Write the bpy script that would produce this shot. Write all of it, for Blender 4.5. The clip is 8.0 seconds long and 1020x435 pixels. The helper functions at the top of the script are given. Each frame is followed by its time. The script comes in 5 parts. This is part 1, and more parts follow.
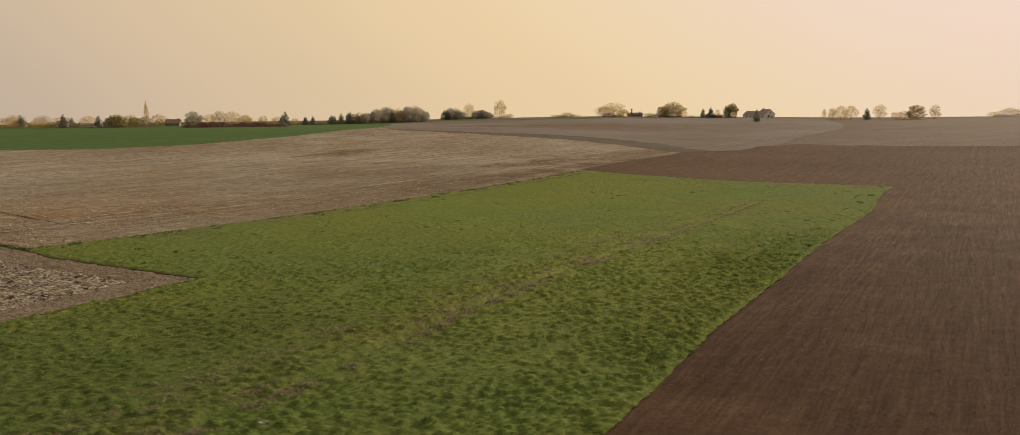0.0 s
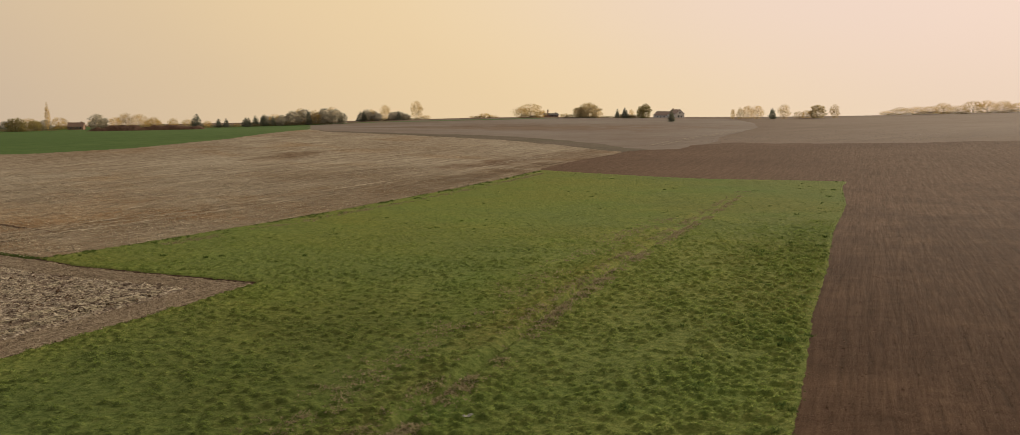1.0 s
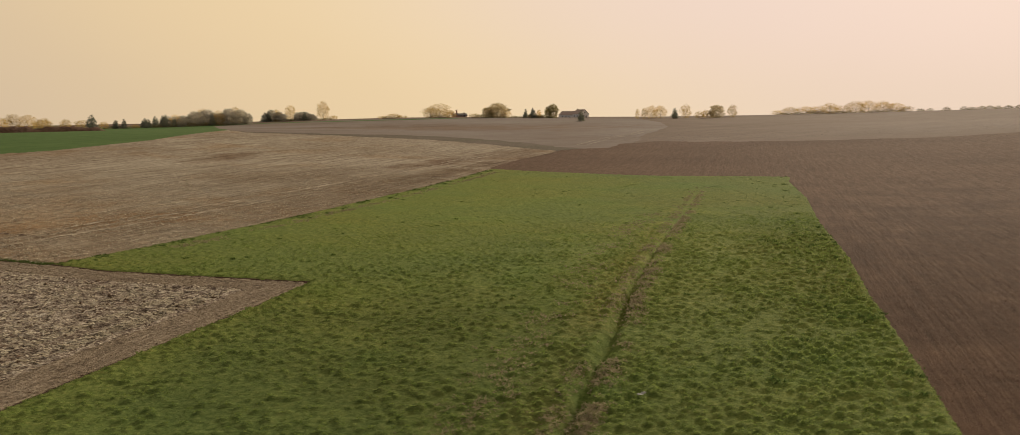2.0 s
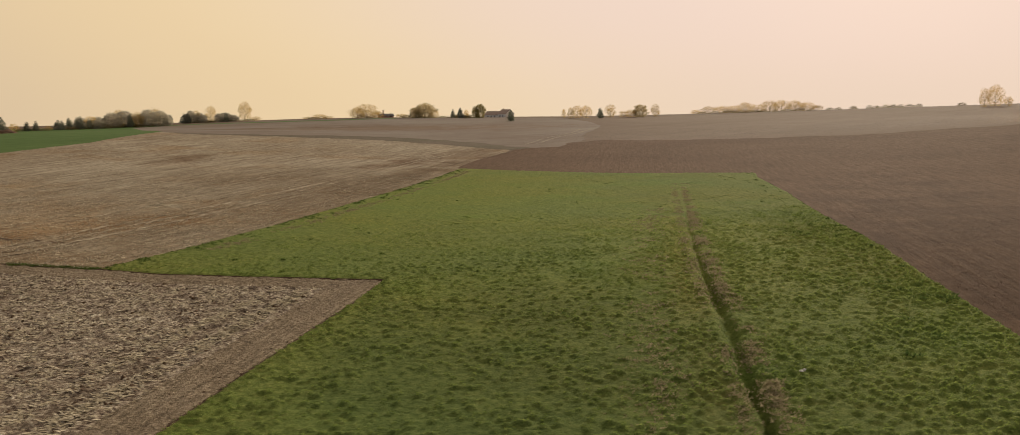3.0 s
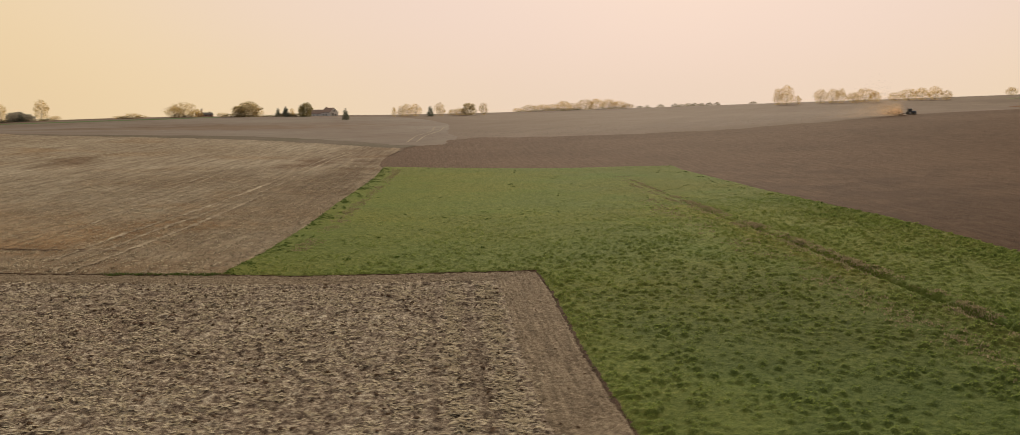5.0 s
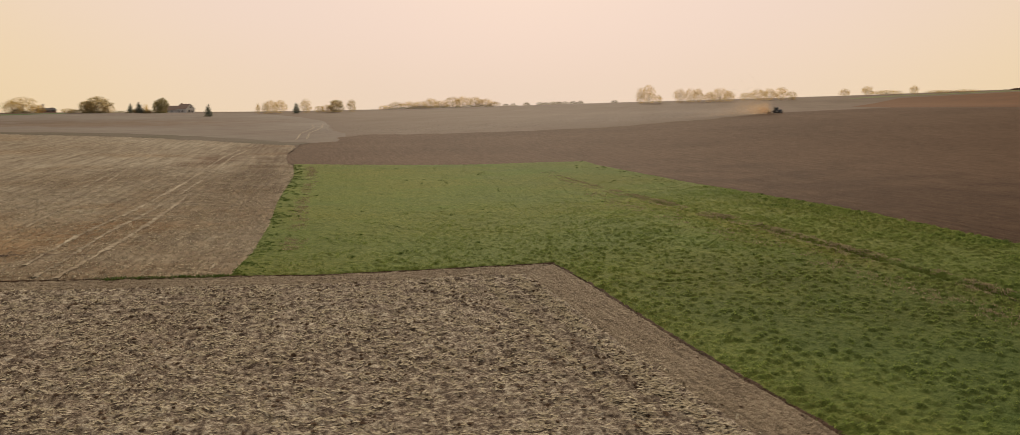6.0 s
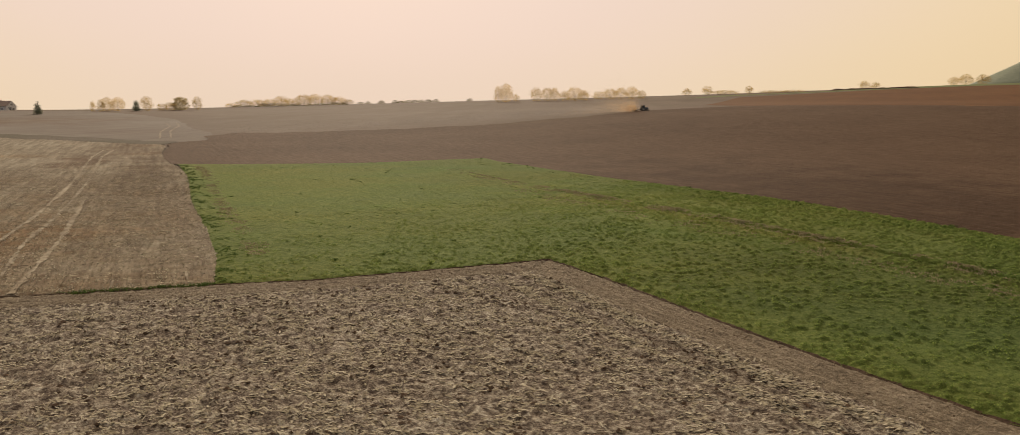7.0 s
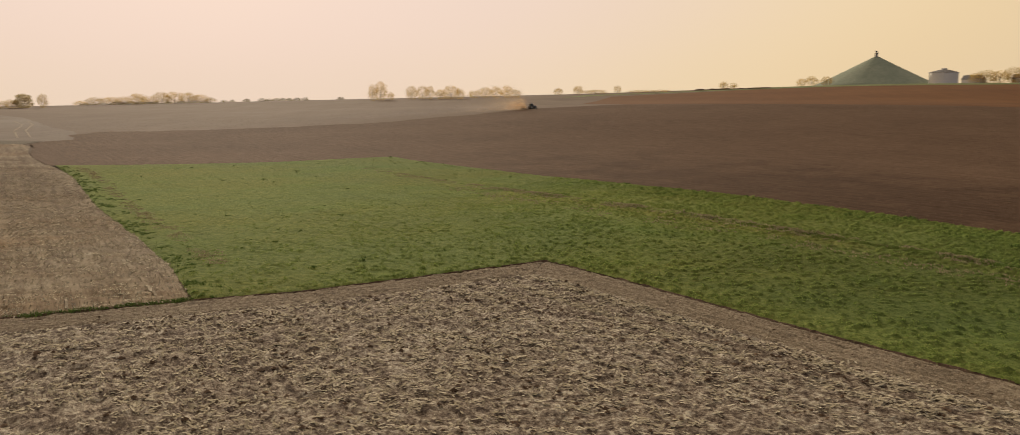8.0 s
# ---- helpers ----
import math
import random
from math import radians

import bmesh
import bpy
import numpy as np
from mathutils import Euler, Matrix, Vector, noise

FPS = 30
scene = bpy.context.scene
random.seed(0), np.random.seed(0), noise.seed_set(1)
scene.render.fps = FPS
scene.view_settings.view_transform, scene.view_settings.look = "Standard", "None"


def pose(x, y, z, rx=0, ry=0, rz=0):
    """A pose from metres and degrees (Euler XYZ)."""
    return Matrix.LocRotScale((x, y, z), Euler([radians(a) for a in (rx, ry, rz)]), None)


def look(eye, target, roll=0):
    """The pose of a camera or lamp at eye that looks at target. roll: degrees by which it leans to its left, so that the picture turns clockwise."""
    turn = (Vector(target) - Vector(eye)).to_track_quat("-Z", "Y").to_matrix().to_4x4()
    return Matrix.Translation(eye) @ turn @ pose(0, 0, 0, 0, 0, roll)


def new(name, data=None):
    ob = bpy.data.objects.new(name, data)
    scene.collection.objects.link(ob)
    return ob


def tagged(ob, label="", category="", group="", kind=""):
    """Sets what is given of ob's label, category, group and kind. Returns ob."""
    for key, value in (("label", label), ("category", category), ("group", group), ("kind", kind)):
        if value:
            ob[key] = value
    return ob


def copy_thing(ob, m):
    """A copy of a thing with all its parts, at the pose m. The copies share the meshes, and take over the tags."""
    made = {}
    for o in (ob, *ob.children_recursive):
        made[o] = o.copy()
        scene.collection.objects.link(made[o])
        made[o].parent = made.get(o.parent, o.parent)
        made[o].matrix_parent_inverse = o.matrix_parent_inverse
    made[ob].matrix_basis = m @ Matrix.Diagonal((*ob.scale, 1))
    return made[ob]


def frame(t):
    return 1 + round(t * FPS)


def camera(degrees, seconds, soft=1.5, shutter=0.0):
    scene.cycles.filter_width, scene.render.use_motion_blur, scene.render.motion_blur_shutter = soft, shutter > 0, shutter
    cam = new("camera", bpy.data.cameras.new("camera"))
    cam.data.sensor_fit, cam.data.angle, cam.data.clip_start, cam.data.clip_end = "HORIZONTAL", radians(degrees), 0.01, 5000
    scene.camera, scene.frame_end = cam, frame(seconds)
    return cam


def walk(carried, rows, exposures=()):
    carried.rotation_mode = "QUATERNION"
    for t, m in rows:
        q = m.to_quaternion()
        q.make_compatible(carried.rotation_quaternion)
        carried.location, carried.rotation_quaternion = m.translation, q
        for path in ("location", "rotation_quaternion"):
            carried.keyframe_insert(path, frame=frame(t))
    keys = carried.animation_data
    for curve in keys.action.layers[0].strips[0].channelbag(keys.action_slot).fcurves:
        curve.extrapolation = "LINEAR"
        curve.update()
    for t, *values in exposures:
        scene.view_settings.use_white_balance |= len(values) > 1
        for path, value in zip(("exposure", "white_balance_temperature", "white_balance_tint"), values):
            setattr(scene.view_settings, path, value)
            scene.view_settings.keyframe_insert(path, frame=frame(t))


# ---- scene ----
# ------------------------------------------------------------------ camera
cam = camera(61.5, 8.0, soft=0.8, shutter=0.4)
# seconds, eye, pitch, roll, yaw
ROWS = [
    (0.0, (29.86, -81.75, 16.60), -7.16, 0.25, 0.00),
    (0.5, (21.86, -82.35, 16.51), -7.11, 0.12, -3.12),
    (1.0, (14.47, -82.76, 16.50), -7.07, 0.00, -6.68),
    (1.5, (6.81, -83.00, 16.46), -7.06, -0.05, -10.36),
    (2.0, (-1.00, -82.88, 16.41), -7.06, -0.08, -13.94),
    (2.5, (-8.81, -82.22, 16.37), -7.07, -0.14, -17.21),
    (3.0, (-16.49, -80.83, 16.36), -7.07, -0.28, -19.98),
    (3.5, (-24.43, -78.80, 16.38), -7.09, -0.24, -23.69),
    (4.0, (-32.66, -76.20, 16.45), -7.10, -0.30, -27.00),
    (4.5, (-41.58, -72.71, 16.43), -7.16, -0.43, -30.07),
    (5.0, (-49.62, -68.71, 16.35), -7.24, -0.36, -34.07),
    (5.5, (-56.69, -64.02, 16.20), -7.32, -0.19, -38.81),
    (6.0, (-62.70, -58.46, 15.98), -7.40, -0.04, -44.07),
    (6.5, (-67.56, -51.84, 15.68), -7.45, -0.01, -49.64),
    (7.0, (-70.52, -45.15, 15.33), -7.46, 0.09, -54.70),
    (7.5, (-71.90, -38.30, 14.91), -7.50, 0.12, -59.37),
    (8.0, (-71.91, -31.47, 14.48), -7.45, 0.23, -63.95),
]


def aim(eye, pitch, roll, yaw):
    """The camera's pose from its eye and its turn in degrees."""
    p, w = radians(pitch), radians(yaw)
    way = Vector((-math.sin(w) * math.cos(p), math.cos(w) * math.cos(p), math.sin(p)))
    return look(eye, Vector(eye) + 2 * way, roll)


walk(cam, [(t, aim(eye, p, r, y)) for t, eye, p, r, y in ROWS])

# ------------------------------------------------------------------ sky and sun
SUN_AZ, SUN_EL = 45.0, 17.0  # degrees to the right of +y, degrees above the horizon
SUN_STRENGTH = 3.6


def lin(r, g, b):
    """Linear colour from 0-255 display values."""
    return tuple((c / 255 / 12.92) if c < 10 else ((c / 255 + 0.055) / 1.055) ** 2.4 for c in (r, g, b)) + (1.0,)


def build_sky():
    world = bpy.data.worlds.new("hazy_evening_sky")
    scene.world = world
    world.use_nodes = True
    nt = world.node_tree
    nt.nodes.clear()
    out = nt.nodes.new("ShaderNodeOutputWorld")
    sky = nt.nodes.new("ShaderNodeTexSky")
    sky.sky_type, sky.sun_disc = "NISHITA", False
    sky.sun_elevation, sky.sun_rotation = radians(SUN_EL), radians(SUN_AZ)
    sky.dust_density, sky.air_density = 6.0, 1.5
    clear = nt.nodes.new("ShaderNodeBackground")
    clear.inputs["Strength"].default_value = 0.06
    nt.links.new(sky.outputs[0], clear.inputs["Color"])
    # thick haze: its glow falls off with the angle from the sun's side
    tc = nt.nodes.new("ShaderNodeTexCoord")
    sun = nt.nodes.new("ShaderNodeVectorMath")
    sun.operation = "DOT_PRODUCT"
    sun.inputs[1].default_value = (math.sin(radians(SUN_AZ)) * 0.985, math.cos(radians(SUN_AZ)) * 0.985, 0.17)
    nt.links.new(tc.outputs["Generated"], sun.inputs[0])
    half = nt.nodes.new("ShaderNodeMath")
    half.operation = "MULTIPLY_ADD"
    half.inputs[1].default_value, half.inputs[2].default_value = 0.5, 0.5
    nt.links.new(sun.outputs["Value"], half.inputs[0])
    ramp = nt.nodes.new("ShaderNodeValToRGB")
    stops = [(0.0, lin(122, 124, 134)), (0.35, lin(154, 149, 145)), (0.60, lin(203, 181, 158)), (0.74, lin(224, 198, 161)),
             (0.84, lin(238, 210, 166)), (0.90, lin(239, 214, 178)), (0.955, lin(238, 213, 195)), (1.0, lin(237, 213, 201))]
    ramp.color_ramp.interpolation = "B_SPLINE"
    el = ramp.color_ramp.elements
    while len(el) < len(stops):
        el.new(0.5)
    for e, (p, c) in zip(el, stops):
        e.position, e.color = p, c
    # the haze is thicker and yellower low over the land
    split = nt.nodes.new("ShaderNodeSeparateXYZ")
    nt.links.new(tc.outputs["Generated"], split.inputs[0])
    low = nt.nodes.new("ShaderNodeMapRange")
    low.interpolation_type = "SMOOTHSTEP"
    for k, v in ((1, -0.02), (2, 0.14), (3, 0.05), (4, 0.0)):
        low.inputs[k].default_value = v
    nt.links.new(split.outputs["Z"], low.inputs[0])
    bend = nt.nodes.new("ShaderNodeMath")
    bend.operation = "SUBTRACT"
    nt.links.new(half.outputs[0], bend.inputs[0])
    nt.links.new(low.outputs[0], bend.inputs[1])
    nt.links.new(bend.outputs[0], ramp.inputs[0])
    # a touch of uneven high cloud
    noise_tex = nt.nodes.new("ShaderNodeTexNoise")
    noise_tex.inputs["Scale"].default_value, noise_tex.inputs["Detail"].default_value = 2.2, 3.0
    nt.links.new(tc.outputs["Generated"], noise_tex.inputs["Vector"])
    amp = nt.nodes.new("ShaderNodeMath")
    amp.operation = "MULTIPLY_ADD"
    amp.inputs[1].default_value, amp.inputs[2].default_value = 0.06, 0.985
    nt.links.new(noise_tex.outputs[0], amp.inputs[0])
    haze = nt.nodes.new("ShaderNodeBackground")
    nt.links.new(ramp.outputs[0], haze.inputs["Color"])
    nt.links.new(amp.outputs[0], haze.inputs["Strength"])
    add = nt.nodes.new("ShaderNodeMixShader")
    add.inputs[0].default_value = 0.975
    nt.links.new(clear.outputs[0], add.inputs[1])
    nt.links.new(haze.outputs[0], add.inputs[2])
    nt.links.new(add.outputs[0], out.inputs["Surface"])
    lamp = bpy.data.lights.new("sun", "SUN")
    lamp.energy, lamp.angle, lamp.color = SUN_STRENGTH, radians(2.5), (1.0, 0.84, 0.64)
    a, e = radians(SUN_AZ), radians(SUN_EL)
    place = Vector((math.sin(a) * math.cos(e), math.cos(a) * math.cos(e), math.sin(e)))
    ob = new("sun", lamp)
    ob.matrix_world = look(place * 300, (0, 0, 0))


build_sky()


# ------------------------------------------------------------------ materials
class Nodes:
    """A small builder for one Principled material."""

    def __init__(self, name, roughness=0.9, specular=0.2):
        self.m = bpy.data.materials.new(name)
        self.m.use_nodes = True
        self.nt = self.m.node_tree
        self.b = self.nt.nodes["Principled BSDF"]
        self.b.inputs["Roughness"].default_value = roughness
        self.b.inputs["Specular IOR Level"].default_value = specular
        self.pos = self.nt.nodes.new("ShaderNodeNewGeometry").outputs["Position"]

    def put(self, socket, value):
        if hasattr(value, "is_output"):
            self.nt.links.new(value, socket)
        else:
            socket.default_value = value

    def turned(self, degrees, scale, vector=None):
        n = self.nt.nodes.new("ShaderNodeMapping")
        n.inputs["Rotation"].default_value = (0, 0, radians(degrees))
        self.nt.links.new(vector or self.pos, n.inputs["Vector"])
        m = self.nt.nodes.new("ShaderNodeMapping")
        m.inputs["Scale"].default_value = scale
        self.nt.links.new(n.outputs[0], m.inputs["Vector"])
        return m.outputs[0]

    def noise(self, scale, detail=4.0, rough=0.55, vector=None):
        n = self.nt.nodes.new("ShaderNodeTexNoise")
        n.inputs["Scale"].default_value, n.inputs["Detail"].default_value, n.inputs["Roughness"].default_value = scale, detail, rough
        self.nt.links.new(vector or self.pos, n.inputs["Vector"])
        return n.outputs[0]

    def math(self, op, a, b=0.0, c=0.0):
        n = self.nt.nodes.new("ShaderNodeMath")
        n.operation = op
        for s, v in zip(n.inputs, (a, b, c)):
            self.put(s, v)
        return n.outputs[0]

    def ramp(self, fac, stops):
        n = self.nt.nodes.new("ShaderNodeValToRGB")
        el = n.color_ramp.elements
        while len(el) < len(stops):
            el.new(0.5)
        for e, (p, c) in zip(el, stops):
            e.position, e.color = p, (*c[:3], 1.0)
        self.put(n.inputs[0], fac)
        return n.outputs[0]

    def mix(self, fac, a, b, blend="MIX"):
        n = self.nt.nodes.new("ShaderNodeMix")
        n.data_type, n.blend_type = "RGBA", blend
        self.put(n.inputs[0], fac)
        self.put(n.inputs[6], a)
        self.put(n.inputs[7], b)
        return n.outputs[2]

    def island(self):
        return self.nt.nodes.new("ShaderNodeNewGeometry").outputs["Random Per Island"]

    def each(self):
        return self.nt.nodes.new("ShaderNodeObjectInfo").outputs["Random"]

    def bump(self, height, strength, distance):
        n = self.nt.nodes.new("ShaderNodeBump")
        n.inputs["Strength"].default_value, n.inputs["Distance"].default_value = strength, distance
        self.nt.links.new(height, n.inputs["Height"])
        self.nt.links.new(n.outputs[0], self.b.inputs["Normal"])

    def done(self, color):
        self.put(self.b.inputs["Base Color"], color)
        return self.m


def field_material(name, stops, tone, big, mid, fine, along=None, streak=0.0, spacing=1.0, bump=0.1, contrast=2.0, second=None, gloss=0.07, spots=()):
    """Open ground: stops colour the grain, tone tints whole patches; along: the heading of its rows in degrees from +x."""
    n = Nodes(name, 1.0, gloss)
    grain = n.math("ADD", n.math("MULTIPLY", n.noise(mid, 5.0, 0.65), 0.55), n.math("MULTIPLY", n.noise(fine, 4.0, 0.7), 0.45))
    if along is not None:
        rows = n.noise(1.0, 4.0, 0.6, n.turned(-along, (0.06 / spacing, 1.0 / spacing, 0.2)))
        grain = n.math("ADD", n.math("MULTIPLY", grain, 1.0 - streak), n.math("MULTIPLY", rows, streak))
    grain = n.math("MULTIPLY_ADD", n.math("SUBTRACT", grain, 0.5), contrast, 0.5)
    color = n.ramp(grain, stops)
    patch = n.ramp(n.noise(big, 3.0, 0.5), [(0.36, (1, 1, 1)), (0.66, tone)])
    color = n.mix(1.0, color, patch, "MULTIPLY")
    if second:
        stain = n.ramp(n.noise(big * 2.3, 5.0, 0.6), [(0.52, (1, 1, 1)), (0.68, second)])
        color = n.mix(1.0, color, stain, "MULTIPLY")
    for x, y, heading, long, wide, tint in spots:
        off = n.nt.nodes.new("ShaderNodeVectorMath")
        off.operation = "SUBTRACT"
        off.inputs[1].default_value = (x, y, 0)
        n.nt.links.new(n.pos, off.inputs[0])
        size = n.nt.nodes.new("ShaderNodeVectorMath")
        size.operation = "LENGTH"
        n.nt.links.new(n.turned(-heading, (1 / long, 1 / wide, 0), off.outputs[0]), size.inputs[0])
        ragged = n.math("ADD", size.outputs["Value"], n.math("MULTIPLY_ADD", n.noise(0.09, 5.0, 0.65), 2.4, -1.2))
        color = n.mix(1.0, color, n.ramp(ragged, [(0.25, tint), (0.95, (1, 1, 1))]), "MULTIPLY")
    n.bump(grain, 0.8, bump)
    return n.done(color)


def plain_material(name, a, b, scale=1.5, roughness=0.8, specular=0.3, metallic=0.0):
    n = Nodes(name, roughness, specular)
    n.b.inputs["Metallic"].default_value = metallic
    return n.done(n.mix(n.noise(scale, 4.0, 0.6), (*a, 1), (*b, 1)))


def leaf_material(name, a, b, c, translucent=0.3):
    """Foliage and twigs: each piece and each plant a little different."""
    n = Nodes(name, 0.9, 0.0)
    color = n.ramp(n.island(), [(0.0, a), (0.5, b), (1.0, c)])
    color = n.mix(1.0, color, n.ramp(n.each(), [(0.0, (0.78, 0.76, 0.74)), (1.0, (1.2, 1.15, 1.05))]), "MULTIPLY")
    n.put(n.b.inputs["Base Color"], color)
    if translucent:
        t = n.nt.nodes.new("ShaderNodeBsdfTranslucent")
        n.nt.links.new(color, t.inputs["Color"])
        m = n.nt.nodes.new("ShaderNodeMixShader")
        m.inputs[0].default_value = translucent
        n.nt.links.new(n.b.outputs[0], m.inputs[1])
        n.nt.links.new(t.outputs[0], m.inputs[2])
        n.nt.links.new(m.outputs[0], n.nt.nodes["Material Output"].inputs["Surface"])
    return n.m


ROWS_LEFT, ROWS_NEAR, ROWS_RIGHT = 57.0, 61.0, 61.0
M_GROUND = field_material("fallow_soil", [(0.2, (0.105, 0.075, 0.053)), (0.5, (0.142, 0.105, 0.080)), (0.8, (0.186, 0.148, 0.118))],
                          (0.82, 0.78, 0.74), 0.008, 0.06, 0.8, 30.0, 0.3, 14.0, 0.02, 1.2)
M_PLOUGH = field_material("ploughed_soil", [(0.2, (0.067, 0.041, 0.023)), (0.5, (0.109, 0.067, 0.043)), (0.85, (0.159, 0.105, 0.070))],
                          (0.85, 0.83, 0.82), 0.03, 0.9, 8.0, ROWS_RIGHT, 0.44, 0.4, 0.11, 2.2, None, 0.055, [(62, -30, 61, 120, 40, (0.68, 0.65, 0.63))])
M_STUBBLE = field_material("pale_stubble", [(0.15, (0.145, 0.115, 0.086)), (0.45, (0.265, 0.230, 0.178)), (0.75, (0.400, 0.372, 0.300)), (0.95, (0.520, 0.505, 0.430))],
                           (0.74, 0.68, 0.63), 0.014, 1.4, 6.0, ROWS_LEFT, 0.52, 0.9, 0.1, 2.3, (0.9, 0.78, 0.66), 0.05,
                           [(0, 72, 57, 95, 24, (0.78, 0.72, 0.66)), (38, 128, 58, 55, 10, (0.66, 0.6, 0.54)), (-20.5, 174, 65, 21, 7.5, (0.6, 0.51, 0.45)), (34, 150, 50, 30, 10, (0.72, 0.63, 0.58)), (60, 176, 58, 55, 22, (0.7, 0.63, 0.58)), (-46, 52, 30, 60, 26, (1.03, 0.94, 0.84)),
                            (-32, 52, 30, 26, 12, (0.88, 0.78, 0.68)), (-8, 120, 40, 30, 14, (0.86, 0.82, 0.78))])
M_STUBBLE_FAR = field_material("far_stubble", [(0.2, (0.131, 0.110, 0.098)), (0.5, (0.184, 0.162, 0.146)), (0.85, (0.254, 0.236, 0.216))],
                               (0.8, 0.72, 0.67), 0.012, 0.12, 1.2, 20.0, 0.4, 5.0, 0.03, 1.5, None, 0.07,
                               [(95, 405, 5, 120, 75, (0.8, 0.65, 0.51)), (20, 430, 10, 60, 30, (0.86, 0.8, 0.74))])
M_STRAW_SOIL = field_material("straw_littered_soil", [(0.22, (0.068, 0.051, 0.042)), (0.45, (0.189, 0.154, 0.123)), (0.66, (0.336, 0.296, 0.239)), (0.9, (0.564, 0.533, 0.450))],
                              (0.85, 0.82, 0.8), 0.06, 1.9, 5.5, ROWS_NEAR, 0.15, 0.4, 0.12, 3.9, None, 0.07, [(-24.4, -28.7, 61.4, 60, 0.8, (0.74, 0.72, 0.7)), (-26.8, -27.3, 61.4, 60, 0.5, (0.8, 0.78, 0.76))])
M_HEADLAND = field_material("combed_headland_soil", [(0.2, (0.145, 0.118, 0.086)), (0.5, (0.240, 0.196, 0.144)), (0.85, (0.362, 0.312, 0.237))],
                            (0.86, 0.84, 0.82), 0.08, 3.2, 8.0, 61.0, 0.3, 0.3, 0.2, 4.6)
M_HEADLAND_BANK = field_material("combed_bank_soil", [(0.2, (0.138, 0.110, 0.083)), (0.5, (0.227, 0.185, 0.135)), (0.85, (0.343, 0.296, 0.224))],
                            (0.86, 0.84, 0.82), 0.08, 3.2, 8.0, 147.0, 0.3, 0.3, 0.2, 4.6)
M_MEADOW = field_material("meadow_turf", [(0.2, (0.054, 0.083, 0.022)), (0.5, (0.115, 0.160, 0.044)), (0.8, (0.190, 0.228, 0.074))],
                          (1.15, 1.0, 0.9), 0.03, 2.2, 8.0, None, 0.0, 1.0, 0.09, 2.0, (0.9, 1.0, 0.9), 0.035, [(5, -40, 61, 55, 24, (0.76, 0.79, 0.82)), (-2, -34, 61, 50, 17, (0.86, 0.88, 0.9)), (40, 78, 57, 80, 45, (1.12, 1.1, 0.93)), (27.8, -8.9, 61.1, 78, 2.3, (1.22, 1.07, 1.15)), (36, 4, 61, 46, 15, (1.2, 1.17, 1.1))])
M_RED = field_material("reddish_soil", [(0.2, (0.103, 0.043, 0.014)), (0.5, (0.134, 0.059, 0.019)), (0.85, (0.175, 0.081, 0.028))],
                       (0.8, 0.74, 0.7), 0.01, 0.08, 0.8, 10.0, 0.3, 9.0, 0.02, 1.3)
M_CROP = field_material("young_wheat", [(0.2, (0.047, 0.090, 0.023)), (0.5, (0.068, 0.123, 0.034)), (0.85, (0.095, 0.157, 0.047))],
                        (0.85, 0.92, 0.85), 0.01, 0.15, 1.0, 40.0, 0.35, 3.0, 0.08)
M_VERGE = field_material("verge_grass", [(0.2, (0.110, 0.130, 0.052)), (0.5, (0.150, 0.172, 0.072)), (0.85, (0.195, 0.212, 0.100))], (0.9, 0.92, 0.85), 0.01, 0.1, 0.8)
M_LANE = field_material("dark_lane_earth", [(0.2, (0.085, 0.070, 0.054)), (0.8, (0.145, 0.120, 0.096))], (0.85, 0.9, 0.8), 0.05, 0.4, 2.0)
M_BLADE = leaf_material("grass_blades", (0.052, 0.092, 0.028), (0.100, 0.152, 0.048), (0.170, 0.217, 0.084), 0.35)
M_RANK = leaf_material("rank_grass", (0.100, 0.158, 0.042), (0.178, 0.256, 0.068), (0.275, 0.350, 0.112), 0.55)
M_DRY = leaf_material("dry_grass", (0.205, 0.182, 0.122), (0.300, 0.268, 0.184), (0.420, 0.380, 0.270), 0.45)
M_MARGIN = leaf_material("dark_rank_growth", (0.044, 0.078, 0.026), (0.080, 0.132, 0.040), (0.138, 0.196, 0.064), 0.35)
M_STRAW = leaf_material("straw_litter", (0.300, 0.268, 0.208), (0.460, 0.428, 0.340), (0.650, 0.622, 0.525), 0.1)
M_CLOD = leaf_material("soil_clods", (0.086, 0.060, 0.042), (0.138, 0.098, 0.072), (0.205, 0.152, 0.114), 0.0)
M_CLOD_RED = leaf_material("ploughed_clods", (0.052, 0.034, 0.025), (0.110, 0.073, 0.056), (0.240, 0.178, 0.145), 0.0)
M_BARK = plain_material("bark", (0.22, 0.175, 0.12), (0.32, 0.26, 0.185), 2.0)
M_TWIG = leaf_material("budding_twigs", (0.329, 0.236, 0.092), (0.500, 0.362, 0.132), (0.675, 0.507, 0.168), 0.62)
# thicket, bud and conifer colours are paled and greyed to imitate distance haze
M_DENSE_HAZED = leaf_material("hazed_thicket", (0.310, 0.304, 0.275), (0.420, 0.410, 0.365), (0.530, 0.510, 0.435), 0.5)
M_BUD_HAZED = leaf_material("hazed_budding_crown", (0.330, 0.285, 0.180), (0.450, 0.390, 0.240), (0.570, 0.490, 0.300), 0.62)
M_CONIFER_HAZED = leaf_material("hazed_conifer_needles", (0.155, 0.185, 0.165), (0.250, 0.272, 0.230), (0.370, 0.385, 0.300), 0.3)
